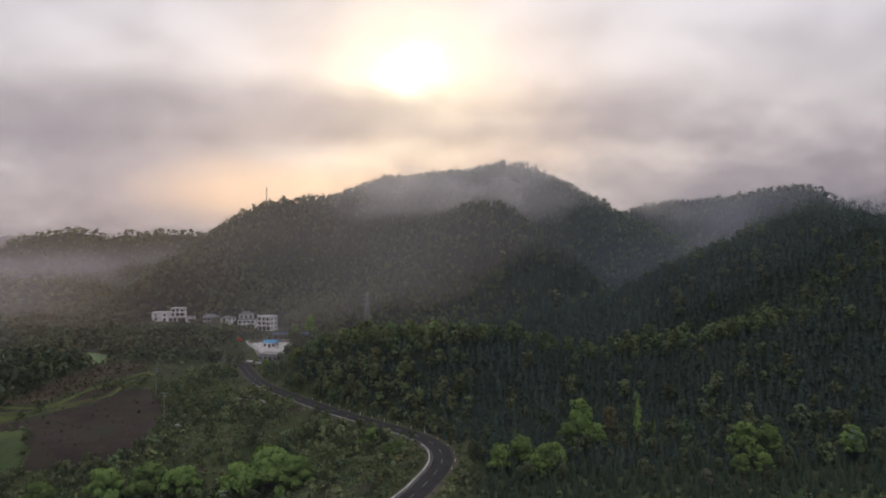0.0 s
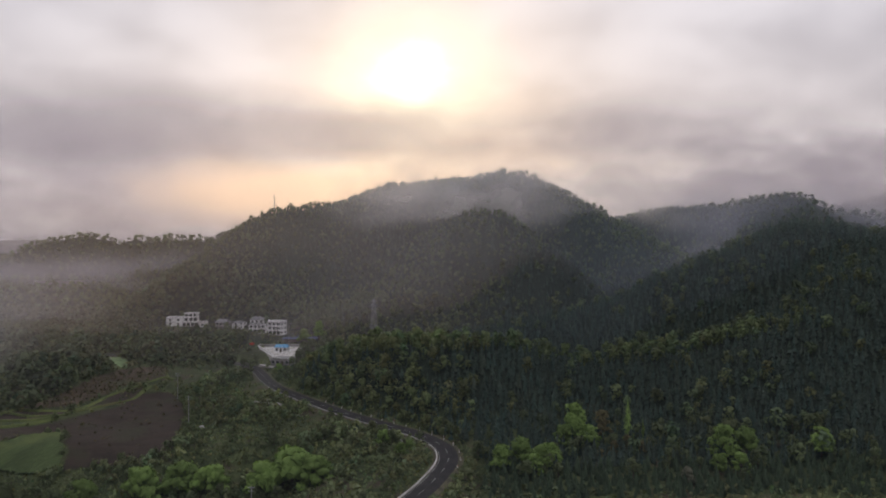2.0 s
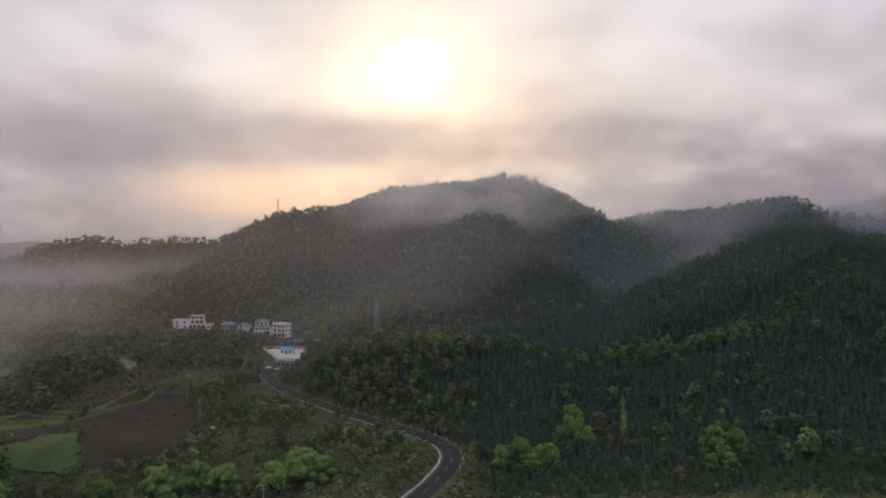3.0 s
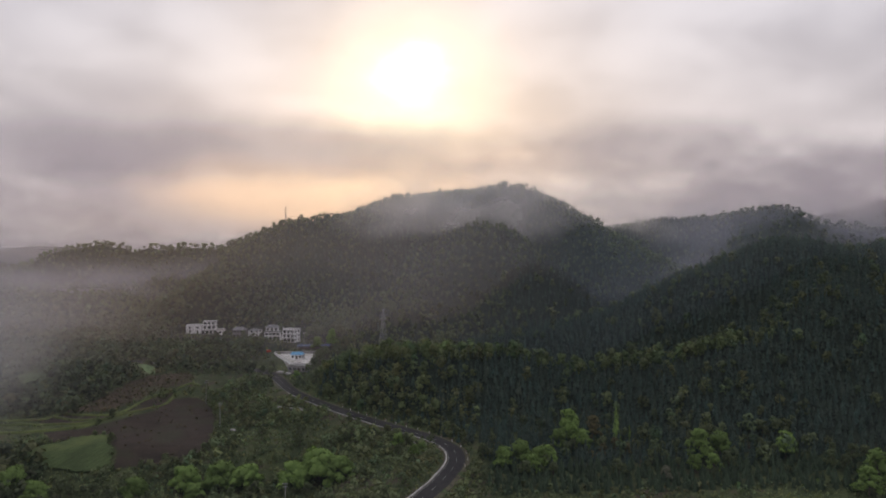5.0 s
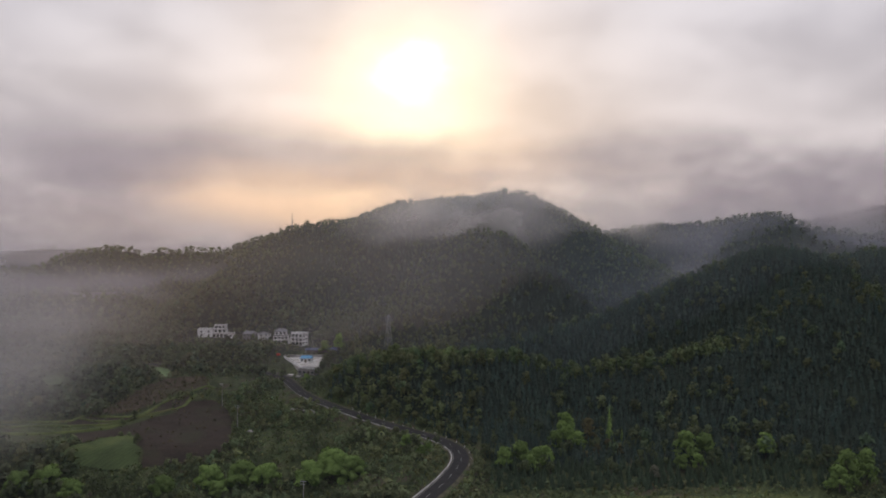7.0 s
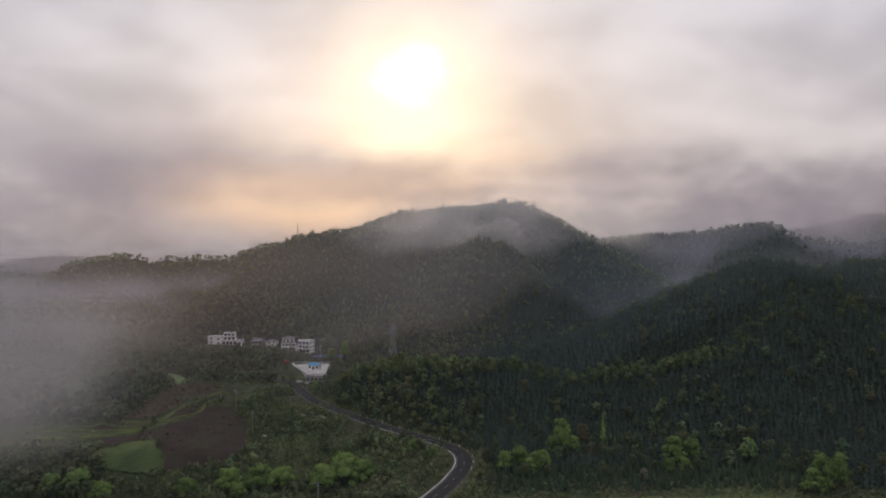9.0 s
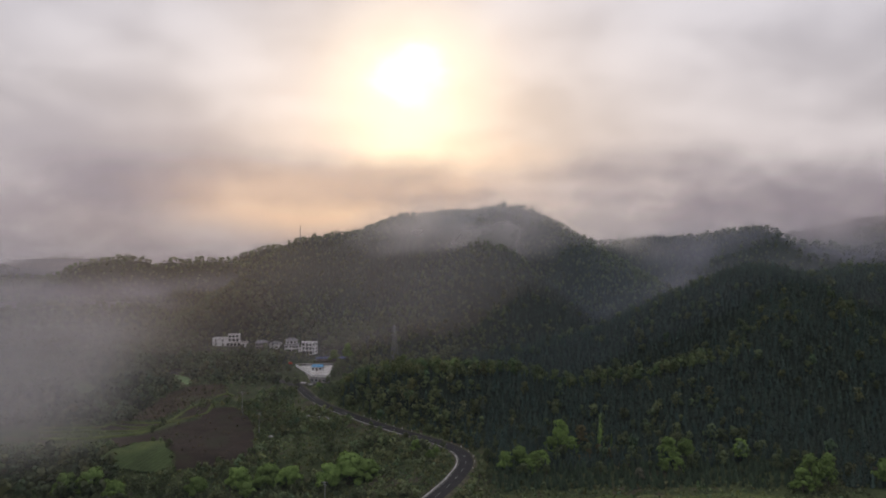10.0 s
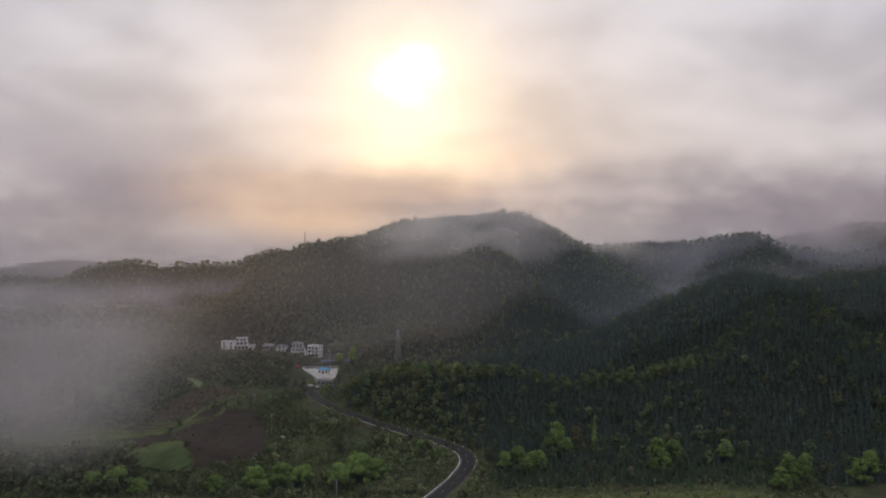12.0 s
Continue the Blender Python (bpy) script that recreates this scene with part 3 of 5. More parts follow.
FAR_KINDS = {
    "fir": [fir_crown(6, 4, s, 5.6, 1.75) for s in range(9)],
    "broad": [broad_crown(88, 0.5, 20 + s, 6.0, 2.7, 9) for s in range(9)],
    "crown": [broad_crown(30, 0.86, 60 + s, 5.8, 2.7, 7) for s in range(9)],
    "far_crown": [broad_crown(18, 1.1, 70 + s, 5.8, 2.8, 6) for s in range(7)],
    "bush": [broad_crown(30, 0.36, 40 + s, 2.2, 1.6, 6, 0.1) for s in range(7)],
    "tuft": [broad_crown(7, 0.38, 80 + s, 0.9, 0.9, 4, 0.1) for s in range(6)],
}


def stand(name, kind, xyz, scale, tint, mat, label, category):
    """One object of many trees or bushes of a kind."""
    protos = FAR_KINDS[kind]
    n = len(xyz)
    which = rng.integers(0, len(protos), n)
    quads, cols, ways = [], [], []
    for w, proto in enumerate(protos):
        at = np.where(which == w)[0]
        if not len(at):
            continue
        a = rng.uniform(0, 2 * math.pi, len(at))
        ca, sa = np.cos(a)[:, None, None], np.sin(a)[:, None, None]
        sc = scale[at][:, None, None]
        stretch = sc * rng.uniform(0.85, 1.2, (len(at), 1, 1))
        px, py, pz, wx, wy, wz = (proto[None, :, :, i] for i in range(6))
        q = np.stack([(px * ca - py * sa) * sc, (px * sa + py * ca) * sc, pz * stretch], -1) + xyz[at][:, None, None, :]
        quads.append(q.reshape(-1, 3))
        ways.append(np.stack([wx * ca - wy * sa, wx * sa + wy * ca, np.broadcast_to(wz, q.shape[:3])], -1).reshape(-1, 3))
        cols.append(np.repeat(tint[at], proto.shape[0] * 4, axis=0))
    v, c = np.concatenate(quads), np.concatenate(cols)
    ob = mesh_object(name, v, np.arange(len(v)).reshape(-1, 4), mat)
    shade_soft(ob, np.concatenate(ways))
    layer = ob.data.attributes.new("tint", "FLOAT_COLOR", "POINT")
    layer.data.foreach_set("color", np.concatenate([c, np.ones((len(c), 1))], 1).astype(np.float32).ravel())
    return tagged(ob, label, category, kind="stuff")


def scatter(x0, x1, y0, y1, gap):
    gx, gy = np.arange(x0, x1, gap), np.arange(y0, y1, gap)
    xx, yy = np.meshgrid(gx, gy)
    x = (xx + rng.uniform(-0.45, 0.45, xx.shape) * gap).ravel()
    y = (yy + rng.uniform(-0.45, 0.45, xx.shape) * gap).ravel()
    return x, y


TERRACES = [(-265, 246), (-200, 250), (-172, 262), (-150, 300), (-136, 340), (-136, 376), (-160, 384), (-182, 350), (-186, 300), (-262, 272)]


def open_ground(x, y):
    """Where woods may stand: off the road, the fields and the building plots."""
    d, _ = line_distance(x, y, [tuple(p) for p in ROAD_LINE[::2]])
    ok = d > np.where(y > 235, 6.4, 7.2)
    for poly in (PLOUGHED, CROP, PALE, MEADOW, PLOT, FALLOW):
        ok &= ~inside(x, y, poly)
    for bx, by, bz, r in BENCHES:
        ok &= np.hypot(x - bx, y - by) > r * 0.95
    ok &= ~((x > -140) & (x < -85) & (y > 405) & (y < 478))
    ok &= ~((x > -222) & (x < -105) & (y > 462) & (y < 512))
    return ok


def shown(x, y, z):
    """Whether the crown can be seen across the land from the air in front of the valley."""
    seen = np.zeros(len(x), bool)
    for ex, ey, ez in ((0, 0, 67), (-14, -123, 105)):
        clear = np.ones(len(x), bool)
        for f in np.linspace(0.3, 0.985, 34):
            clear &= ground_at(ex + (x - ex) * f, ey + (y - ey) * f) < ez + (z + 10 - ez) * f + 1.0
        seen |= clear
    return seen


def tints(n, hue=0.06, value=0.15):
    v = rng.normal(1.0, value, (n, 1)).clip(0.5, 1.8)
    return v * (1 + rng.normal(0, 1, (n, 1)) * np.array([[hue, 0.0, -hue * 0.5]])).clip(0.5, 1.6)


def plant(x, y):
    z = ground_at(x, y)
    ok = open_ground(x, y) & shown(x, y, z)
    return x[ok], y[ok], z[ok]


CREST = [(-70, 352), (-57, 337), (-36, 329), (-15, 309), (-2, 298), (29, 298), (49, 304), (71, 295), (88, 290), (109, 279), (150, 284), (180, 294)]
# the fir slopes
x, y, z = plant(*scatter(-75, 440, 176, 430, 2.75))
dc, _ = line_distance(x, y, CREST)
crest = np.exp(-((dc / 6.5) ** 2)) * smooth(175, 125, x)
mixed = value_noise(x, y, 38, 31) * 0.5 + value_noise(x, y, 14, 32) * 0.35
floor = ((z < 2.0) & (x < np.where(y > 232, np.interp(y, ROAD_LINE[:, 1], ROAD_LINE[:, 0]), 10))) | ((x > 10) & (x < 155) & (y < 203))
leafy = (rng.uniform(size=len(x)) < np.clip(0.04 + 0.30 * mixed + 0.8 * crest + 0.6 * smooth(30, -30, x), 0.03, 0.95)) & ~floor
thin = rng.uniform(size=len(x)) < 0.42
fir = ~leafy & ~floor
stand("fir_wood", "fir", np.stack([x, y, z - 0.3], 1)[fir], rng.normal(0.86, 0.17, fir.sum()).clip(0.45, 1.4), tints(fir.sum(), 0.06, 0.13), FIR, "dense dark green fir wood on the slopes", "wood")
lf = leafy & (thin | ((crest < 0.3) & (x > 25)))
# yellower leaves on the crest, with the light it catches put into the tint
crest_light = crest[lf][:, None] * rng.uniform(0.3, 1.0, (lf.sum(), 1))
stand("broadleaf_wood", "broad", np.stack([x, y, z - 0.5], 1)[lf], (rng.normal(1.02, 0.24, lf.sum()) + 0.2 * crest[lf]).clip(0.5, 1.7), tints(lf.sum(), 0.08, 0.22) * (1 + crest_light * np.array([[0.32, 0.46, 0.14]])) * (1 + smooth(40, -10, x[lf])[:, None] * np.array([[0.2, 0.2, 0.1]])), BROAD,
      "mixed broadleaf trees along the crest and among the firs", "wood")
# the mountain
x, y, z = plant(*scatter(-330, 330, 428, 720, 4.1))
fir = rng.uniform(size=len(x)) < np.clip(0.22 + 0.5 * value_noise(x, y, 60, 33) + 0.3 * smooth(-60, 120, x), 0.03, 0.85)
stand("mountain_firs", "fir", np.stack([x, y, z - 0.3], 1)[fir], rng.normal(0.9, 0.18, fir.sum()).clip(0.5, 1.4), tints(fir.sum(), 0.05), FIR, "firs scattered over the misty mountain", "wood")
lf = ~fir
stand("mountain_broadleaves", "crown", np.stack([x, y, z - 0.5], 1)[lf], rng.normal(0.82, 0.2, lf.sum()).clip(0.4, 1.4), tints(lf.sum(), 0.05, 0.11) * np.array([[1.16, 1.14, 1.05]]), BROAD, "olive green broadleaf wood on the misty mountain", "wood")
# the hills beyond
for name, x0, x1, y0, y1 in (("west_hill_wood", -700, -250, 560, 1050), ("east_hill_wood", 120, 700, 500, 900), ("near_east_wood", 300, 470, 200, 500)):
    x, y, z = plant(*scatter(x0, x1, y0, y1, 8.0))
    if name == "west_hill_wood":
        ok = (x < -330) | (y > 700)
    elif name == "east_hill_wood":
        ok = (x > 330) | (y > 720)
    else:
        ok = (x > 440) | (y > 430)
    x, y, z = x[ok], y[ok], z[ok]
    stand(name, "far_crown", np.stack([x, y, z - 0.5], 1), rng.normal(1.08, 0.2, len(x)).clip(0.6, 1.6), tints(len(x), 0.08, 0.25), BROAD, "far broadleaf wood on a hill in the mist", "wood")
# the western copse and the valley scrub
x, y, z = plant(*scatter(-420, -126, 200, 560, 5.0))
copse = value_noise(x, y, 45, 34) * 0.5 + smooth(-180, -215, x) * smooth(200, 260, y) + smooth(440, 470, y) > 0.45
copse |= (x < -165) & (y < 236)
copse |= (y > 388) & (y < 470) & (x > -260) & (rng.uniform(size=len(x)) < 0.8)
copse &= ~((x > -245) & (y < 275) & (y > 236)) & ~inside(x, y, TERRACES)
stand("copse", "far_crown", np.stack([x, y, z - 0.5], 1)[copse], rng.normal(1.15, 0.25, copse.sum()).clip(0.6, 1.7), tints(copse.sum(), 0.1, 0.22), BROAD, "broadleaf copse west of the fields", "wood")
x, y, z = plant(*scatter(-260, 10, 165, 500, 2.5))
clear = value_noise(x, y, 26, 35) * 0.6 + value_noise(x, y, 9, 36) * 0.4
bush = (clear > -0.06) & (z < 14) & (rng.uniform(size=len(x)) < 0.85) & ~inside(x, y, TERRACES)
stand("scrub", "bush", np.stack([x, y, z - 0.2], 1)[bush], rng.gamma(6, 0.15, bush.sum()).clip(0.4, 1.9), tints(bush.sum(), 0.07, 0.14) * (1 + 0.4 * value_noise(x, y, 17, 37)[bush])[:, None], SCRUB, "low green scrub on the valley floor", "scrub")
tall = (clear > 0.22) & (z < 14) & (x > -170) & (rng.uniform(size=len(x)) < 0.16)
stand("scrub_trees", "broad", np.stack([x, y, z - 0.4], 1)[tall], rng.normal(0.7, 0.18, tall.sum()).clip(0.35, 1.1), tints(tall.sum(), 0.08, 0.2), SCRUB, "small broadleaf trees in the valley scrub", "scrub")


x, y = scatter(-230, 160, 146, 520, 2.0)
z = ground_at(x, y)
d, _ = line_distance(x, y, [tuple(p) for p in ROAD_LINE[::2]])
ok = (d > 4.9) & (z < 15) & ~inside(x, y, FALLOW) & ~inside(x, y, PLOT) & ~inside(x, y, PLOUGHED) & ~inside(x, y, CROP) & ~inside(x, y, PALE) & shown(x, y, z) & ((x < 5) | (y < 186))
for bx, by, r in ((-107, 427, 22), (-101, 398, 8), (-106, 466, 9), (-143, 498, 9), (-124, 488, 8), (-170, 500, 6), (-157, 508, 6), (-201, 509, 15)):
    ok &= np.hypot(x - bx, y - by) > r
ok &= (value_noise(x, y, 11, 61) > np.where(y > 300, -0.3, -0.7)) & (rng.uniform(size=len(x)) < np.where(inside(x, y, TERRACES), 0.2, np.where(y > 330, 0.45, 0.95)))
x, y, z = x[ok], y[ok], z[ok]
stand("rough_grass", "tuft", np.stack([x, y, z - 0.1], 1), rng.gamma(7, 0.14, len(x)).clip(0.4, 2.0), tints(len(x), 0.12, 0.22) * (1.05 + 0.3 * value_noise(x, y, 23, 38))[:, None], SCRUB, "rough tussocky grass and herbs", "grass")
x, y = scatter(-204, -106, 225, 392, 1.5)
ok = inside(x, y, FALLOW) & (rng.uniform(size=len(x)) < 0.6) | inside(x, y, PLOUGHED) & (rng.uniform(size=len(x)) < 0.035)
x, y = x[ok], y[ok]
stand("bracken", "tuft", np.stack([x, y, ground_at(x, y)], 1), rng.gamma(6, 0.13, len(x)).clip(0.3, 1.6), tints(len(x), 0.15, 0.25) * 0.75, RUST, "rusty brown bracken and weeds on the fields", "grass")
edge = spline([(-92, 232), (-104, 258), (-112, 278), (-126, 311), (-140, 339)], 30)
x, y = edge[:, 0] + rng.normal(0, 1.1, len(edge)), edge[:, 1] + rng.normal(0, 1.1, len(edge))
stand("hedge", "bush", np.stack([x, y, ground_at(x, y) - 0.1], 1), rng.gamma(7, 0.09, len(x)).clip(0.3, 1.2), tints(len(x)), BROAD, "ragged hedge at the edge of the ploughed field", "scrub")
x, y = scatter(-222, -105, 464, 514, 2.6)
ok = rng.uniform(size=len(x)) < 0.6
for bx, by, r in ((-143, 498, 10), (-136, 499, 8), (-124, 488, 8.5), (-170, 500, 7.5), (-157, 508, 7), (-208, 510, 12), (-193, 507, 12), (-106, 466, 14)):
    ok &= np.hypot(x - bx, y - by) > r
x, y = x[ok], y[ok]
stand("garden_bushes", "bush", np.stack([x, y, ground_at(x, y) - 0.2], 1), rng.gamma(7, 0.10, len(x)).clip(0.35, 1.2), tints(len(x), 0.08, 0.25) * 0.85, BROAD, "dark garden bushes round the village houses", "scrub")


def tree(kind, seed, crown_mat, tall, wide, label, group="", leaves=1900, low=0.2):
    """A tree of its own: trunk with limbs, and a crown."""
    root = tagged(new("fir_tree" if kind == "fir" else "broadleaf_tree"), label, "tree", group)
    r = random.Random(seed)
    bm = bmesh.new()
    cyl_bm(bm, (0, 0, -0.6), (r.uniform(-0.2, 0.2), r.uniform(-0.2, 0.2), tall * (0.9 if kind == "fir" else 0.6)), 0.028 * tall, 0.008 * tall, 7)
    if kind != "fir":
        for i in range(5):
            a, b = i * 1.26 + r.uniform(-0.4, 0.4), r.uniform(0.25, 0.5) * tall
            cyl_bm(bm, (0, 0, b), (math.cos(a) * wide * 0.6, math.sin(a) * wide * 0.6, b + tall * r.uniform(0.18, 0.32)), 0.011 * tall, 0.004 * tall, 5)
    part("trunk", bm, BARK, root)
    q = fir_crown(12, 9, seed, tall, wide) if kind == "fir" else broad_crown(leaves, 0.05 * wide + 0.11, seed, tall, wide, 44, low, 0.24, 0.98, 0.55)
    crown = mesh_object("crown", q[:, :, :3].reshape(-1, 3), np.arange(len(q) * 4).reshape(-1, 4), crown_mat, root)
    shade_soft(crown, q[:, :, 3:].reshape(-1, 3))
    layer = crown.data.attributes.new("tint", "FLOAT_COLOR", "POINT")
    layer.data.foreach_set("color", np.ones(len(q) * 16, np.float32))
    return root


def plant_all(protos, places):
    """Sets the first trees themselves and copies the rest: places are (x, y, scale)."""
    for i, (x, y, s) in enumerate(places):
        k = i % len(protos)
        m = pose(x, y, float(ground_at(x, y)) - 0.1, 0, 0, random.uniform(0, 360))
        ob = protos[k]
        if i >= len(protos):
            ob = copy_thing(ob, m)
        else:
            ob.matrix_basis = m
        wide = s if s < 1.5 else s * 0.74
        ob.scale = (wide, wide, s * random.uniform(0.92, 1.1))

# ---- houses ----
WHITEWASH = material("whitewash", (0.68, 0.68, 0.68), (0.84, 0.84, 0.84), 0.35, 0.85, 0.01, 8.0, third=(0.60, 0.59, 0.57))
GREY_RENDER = material("grey_render", (0.15, 0.15, 0.15), (0.27, 0.265, 0.26), 0.3, 0.9, 0.01, 8.0, third=(0.16, 0.15, 0.14))
GREY_TILES = material("grey_roof_tiles", (0.10, 0.105, 0.11), (0.19, 0.19, 0.20), 0.6, 0.8, 0.03, 6.0)
BLUE_SHEET = material("blue_sheet_roof", (0.05, 0.17, 0.30), (0.09, 0.26, 0.42), 0.5, 0.45, 0.0, 6.0)
NAVY_SHEET = material("dark_blue_sheet_roof", (0.025, 0.045, 0.10), (0.05, 0.08, 0.16), 0.4, 0.5, 0.0, 6.0)
DARK_WOOD = material("dark_wood", (0.04, 0.03, 0.025), (0.08, 0.06, 0.045), 1.0, 0.7)
FRAME_GREY = material("window_frame_grey", (0.25, 0.25, 0.25), (0.38, 0.38, 0.38), 1.0, 0.5)
RED_CLOTH = material("red_cloth", (0.28, 0.03, 0.02), (0.42, 0.06, 0.04), 1.0, 0.8)
STEEL = material("galvanised_steel", (0.22, 0.23, 0.24), (0.38, 0.39, 0.40), 0.8, 0.5, 0.0, 6.0, metal=0.6)


def glass_material():
    m = bpy.data.materials.new("window_glass")
    m.use_nodes = True
    s = m.node_tree.nodes["Principled BSDF"]
    s.inputs["Base Color"].default_value = (0.02, 0.024, 0.028, 1)
    s.inputs["Roughness"].default_value = 0.08
    return m


GLASS = glass_material()


def facade(bm, m, wide, high, holes, thick=0.3):
    """A wall with openings right through it; holes are (x0, z0, x1, z1); the outer face is at y 0 before m."""
    xs = sorted({0.0, wide, *[h[0] for h in holes], *[h[2] for h in holes]})
    zs = sorted({0.0, high, *[h[1] for h in holes], *[h[3] for h in holes]})
    for x0, x1 in zip(xs, xs[1:]):
        for z0, z1 in zip(zs, zs[1:]):
            cx, cz = (x0 + x1) / 2, (z0 + z1) / 2
            if not any(h[0] < cx < h[2] and h[1] < cz < h[3] for h in holes):
                bmesh.ops.create_cube(bm, size=1.0, matrix=m @ Matrix.Translation((cx, thick / 2, cz)) @ Matrix.Diagonal((x1 - x0, thick, z1 - z0, 1)))


def opening(parent, m, hole, kind):
    """The window or door that fills a hole."""
    x0, z0, x1, z1 = hole
    bm = bmesh.new()
    for a in ((x0, z0, x0 + 0.09, z1), (x1 - 0.09, z0, x1, z1), (x0, z1 - 0.09, x1, z1), (x0, z0, x1, z0 + 0.09), ((x0 + x1) / 2 - 0.04, z0, (x0 + x1) / 2 + 0.04, z1)):
        box_bm(bm, a[0], 0.12, a[1], a[2], 0.2, a[3])
    bm.transform(m)
    w = part(kind, bm, FRAME_GREY if kind == "window" else DARK_WOOD, parent)
    bm = bmesh.new()
    box_bm(bm, x0 + 0.09, 0.15, z0 + 0.09, x1 - 0.09, 0.17, z1 - 0.09)
    bm.transform(m)
    part("pane" if kind == "window" else "door_leaf", bm, GLASS if kind == "window" else DARK_WOOD, w)
    return w


def sides(w, d, x=0.0, y=0.0, z=0.0):
    """The poses of the four walls of a block centred on x, y: front, right, back, left, with their widths."""
    return [(pose(x - w / 2, y - d / 2, z), w), (pose(x + w / 2, y - d / 2, z, 0, 0, 90), d), (pose(x + w / 2, y + d / 2, z, 0, 0, 180), w), (pose(x - w / 2, y + d / 2, z, 0, 0, 270), d)]


def block(house, w, d, storeys, x=0.0, y=0.0, z=0.0, mat=None, bays=3, side_bays=2, door=True, high=3.3, deep=0.0, loggia=False):
    """One block of a house: walls with windows, floor slabs."""
    for k, (m, wide) in enumerate(sides(w, d, x, y, z)):
        n = bays if k % 2 == 0 else side_bays
        holes = []
        for s in range(storeys):
            for i in range(n):
                c = wide * (i + 0.5) / n
                half = min(0.95, wide / n * 0.32)
                if loggia and k == 0:
                    holes.append((c - wide / n * 0.4, s * high + 0.15, c + wide / n * 0.4, s * high + 2.7, "window"))
                elif door and k == 0 and s == 0 and i == n // 2:
                    holes.append((c - 0.8, 0.1, c + 0.8, 2.5, "door"))
                else:
                    holes.append((c - half, s * high + 0.9, c + half, s * high + 2.6, "window"))
        bm = bmesh.new()
        facade(bm, m, wide, storeys * high, [h[:4] for h in holes], 0.28)
        if deep:
            facade(bm, m @ pose(0, 0, -deep), wide, deep - 0.004, [], 0.28)
        part("wall", bm, mat or WHITEWASH, house)
        for h in holes:
            opening(house, m, h[:4], h[4])
    bm = bmesh.new()
    for s in range(1, storeys):
        box_bm(bm, x - w / 2 + 0.3, y - d / 2 + 0.3, z + s * high - 0.1, x + w / 2 - 0.3, y + d / 2 - 0.3, z + s * high + 0.05)
    box_bm(bm, x - w / 2 + 0.3, y - d / 2 + 0.3, z - 0.1, x + w / 2 - 0.3, y + d / 2 - 0.3, z + 0.02)
    part("floor_slab", bm, GREY_RENDER, house)


def flat_roof(house, w, d, x, y, z, parapet_high=0.8, mat=None):
    bm = bmesh.new()
    box_bm(bm, x - w / 2 - 0.35, y - d / 2 - 0.35, z, x + w / 2 + 0.35, y + d / 2 + 0.35, z + 0.2, 0.03)
    roof = part("roof", bm, GREY_RENDER, house, "flat grey concrete roof")
    bm = bmesh.new()
    a, b = w / 2 + 0.2, d / 2 + 0.2
    for q in ((-a, -b, a, -b + 0.2), (-a, b - 0.2, a, b), (-a, -b + 0.2, -a + 0.2, b - 0.2), (a - 0.2, -b + 0.2, a, b - 0.2)):
        box_bm(bm, x + q[0], y + q[1], z + 0.204, x + q[2], y + q[3], z + 0.2 + parapet_high)
    part("parapet", bm, mat or WHITEWASH, roof)
    return roof


def pitched_roof(house, w, d, x, y, z, rise, over=0.6, mat=None, label="grey tiled hipped roof", hip=0.25):
    """A hipped roof with thick eaves; hip is the ridge's setback as a share of the width."""
    bm = bmesh.new()
    a, b, r = w / 2 + over, d / 2 + over, w * (0.5 - hip)
    low = [(-a, -b), (a, -b), (a, b), (-a, b)]
    v0 = [bm.verts.new((x + p, y + q, z)) for p, q in low]
    v1 = [bm.verts.new((x + p, y + q, z + 0.18)) for p, q in low]
    ridge = [bm.verts.new((x - r, y, z + rise)), bm.verts.new((x + r, y, z + rise))]
    bm.faces.new(v0[::-1])
    for i in range(4):
        bm.faces.new((v0[i], v0[(i + 1) % 4], v1[(i + 1) % 4], v1[i]))
    bm.faces.new((v1[0], v1[1], ridge[1], ridge[0]))
    bm.faces.new((v1[1], v1[2], ridge[1]))
    bm.faces.new((v1[2], v1[3], ridge[0], ridge[1]))
    bm.faces.new((v1[3], v1[0], ridge[0]))
    roof = part("roof", bm, mat or GREY_TILES, house, label)
    bm = bmesh.new()
    cyl_bm(bm, (x - r - 0.1, y, z + rise + 0.03), (x + r + 0.1, y, z + rise + 0.03), 0.13, 0.13, 6)
    part("ridge_tiles", bm, mat or GREY_TILES, roof)
    return roof


def balcony(house, x0, x1, y, z, deep=1.7):
    bm = bmesh.new()
    box_bm(bm, x0, y - deep, z - 0.16, x1, y - 0.004, z + 0.08)
    slab = part("balcony", bm, GREY_RENDER, house)
    bm = bmesh.new()
    box_bm(bm, x0, y - deep, z + 0.084, x1, y - deep + 0.14, z + 1.0)
    box_bm(bm, x0, y - deep + 0.144, z + 0.084, x0 + 0.14, y - 0.01, z + 1.0)
    box_bm(bm, x1 - 0.14, y - deep + 0.144, z + 0.084, x1, y - 0.01, z + 1.0)
    part("balustrade", bm, WHITEWASH, slab)
    for i in range(4):
        cx = x0 + 0.1 + (x1 - x0 - 0.5) * i / 3
        bm = bmesh.new()
        box_bm(bm, cx, y - deep + 0.15, z + 1.004, cx + 0.3, y - deep + 0.45, z + 2.9)
        part("column", bm, WHITEWASH, slab)


def eaves(house, x0, x1, y, z, deep=1.9):
    bm = bmesh.new()
    box_bm(bm, x0, y - deep, z + 0.01, x1, y - 0.36, z + 0.19)
    part("roof_overhang", bm, GREY_RENDER, house)


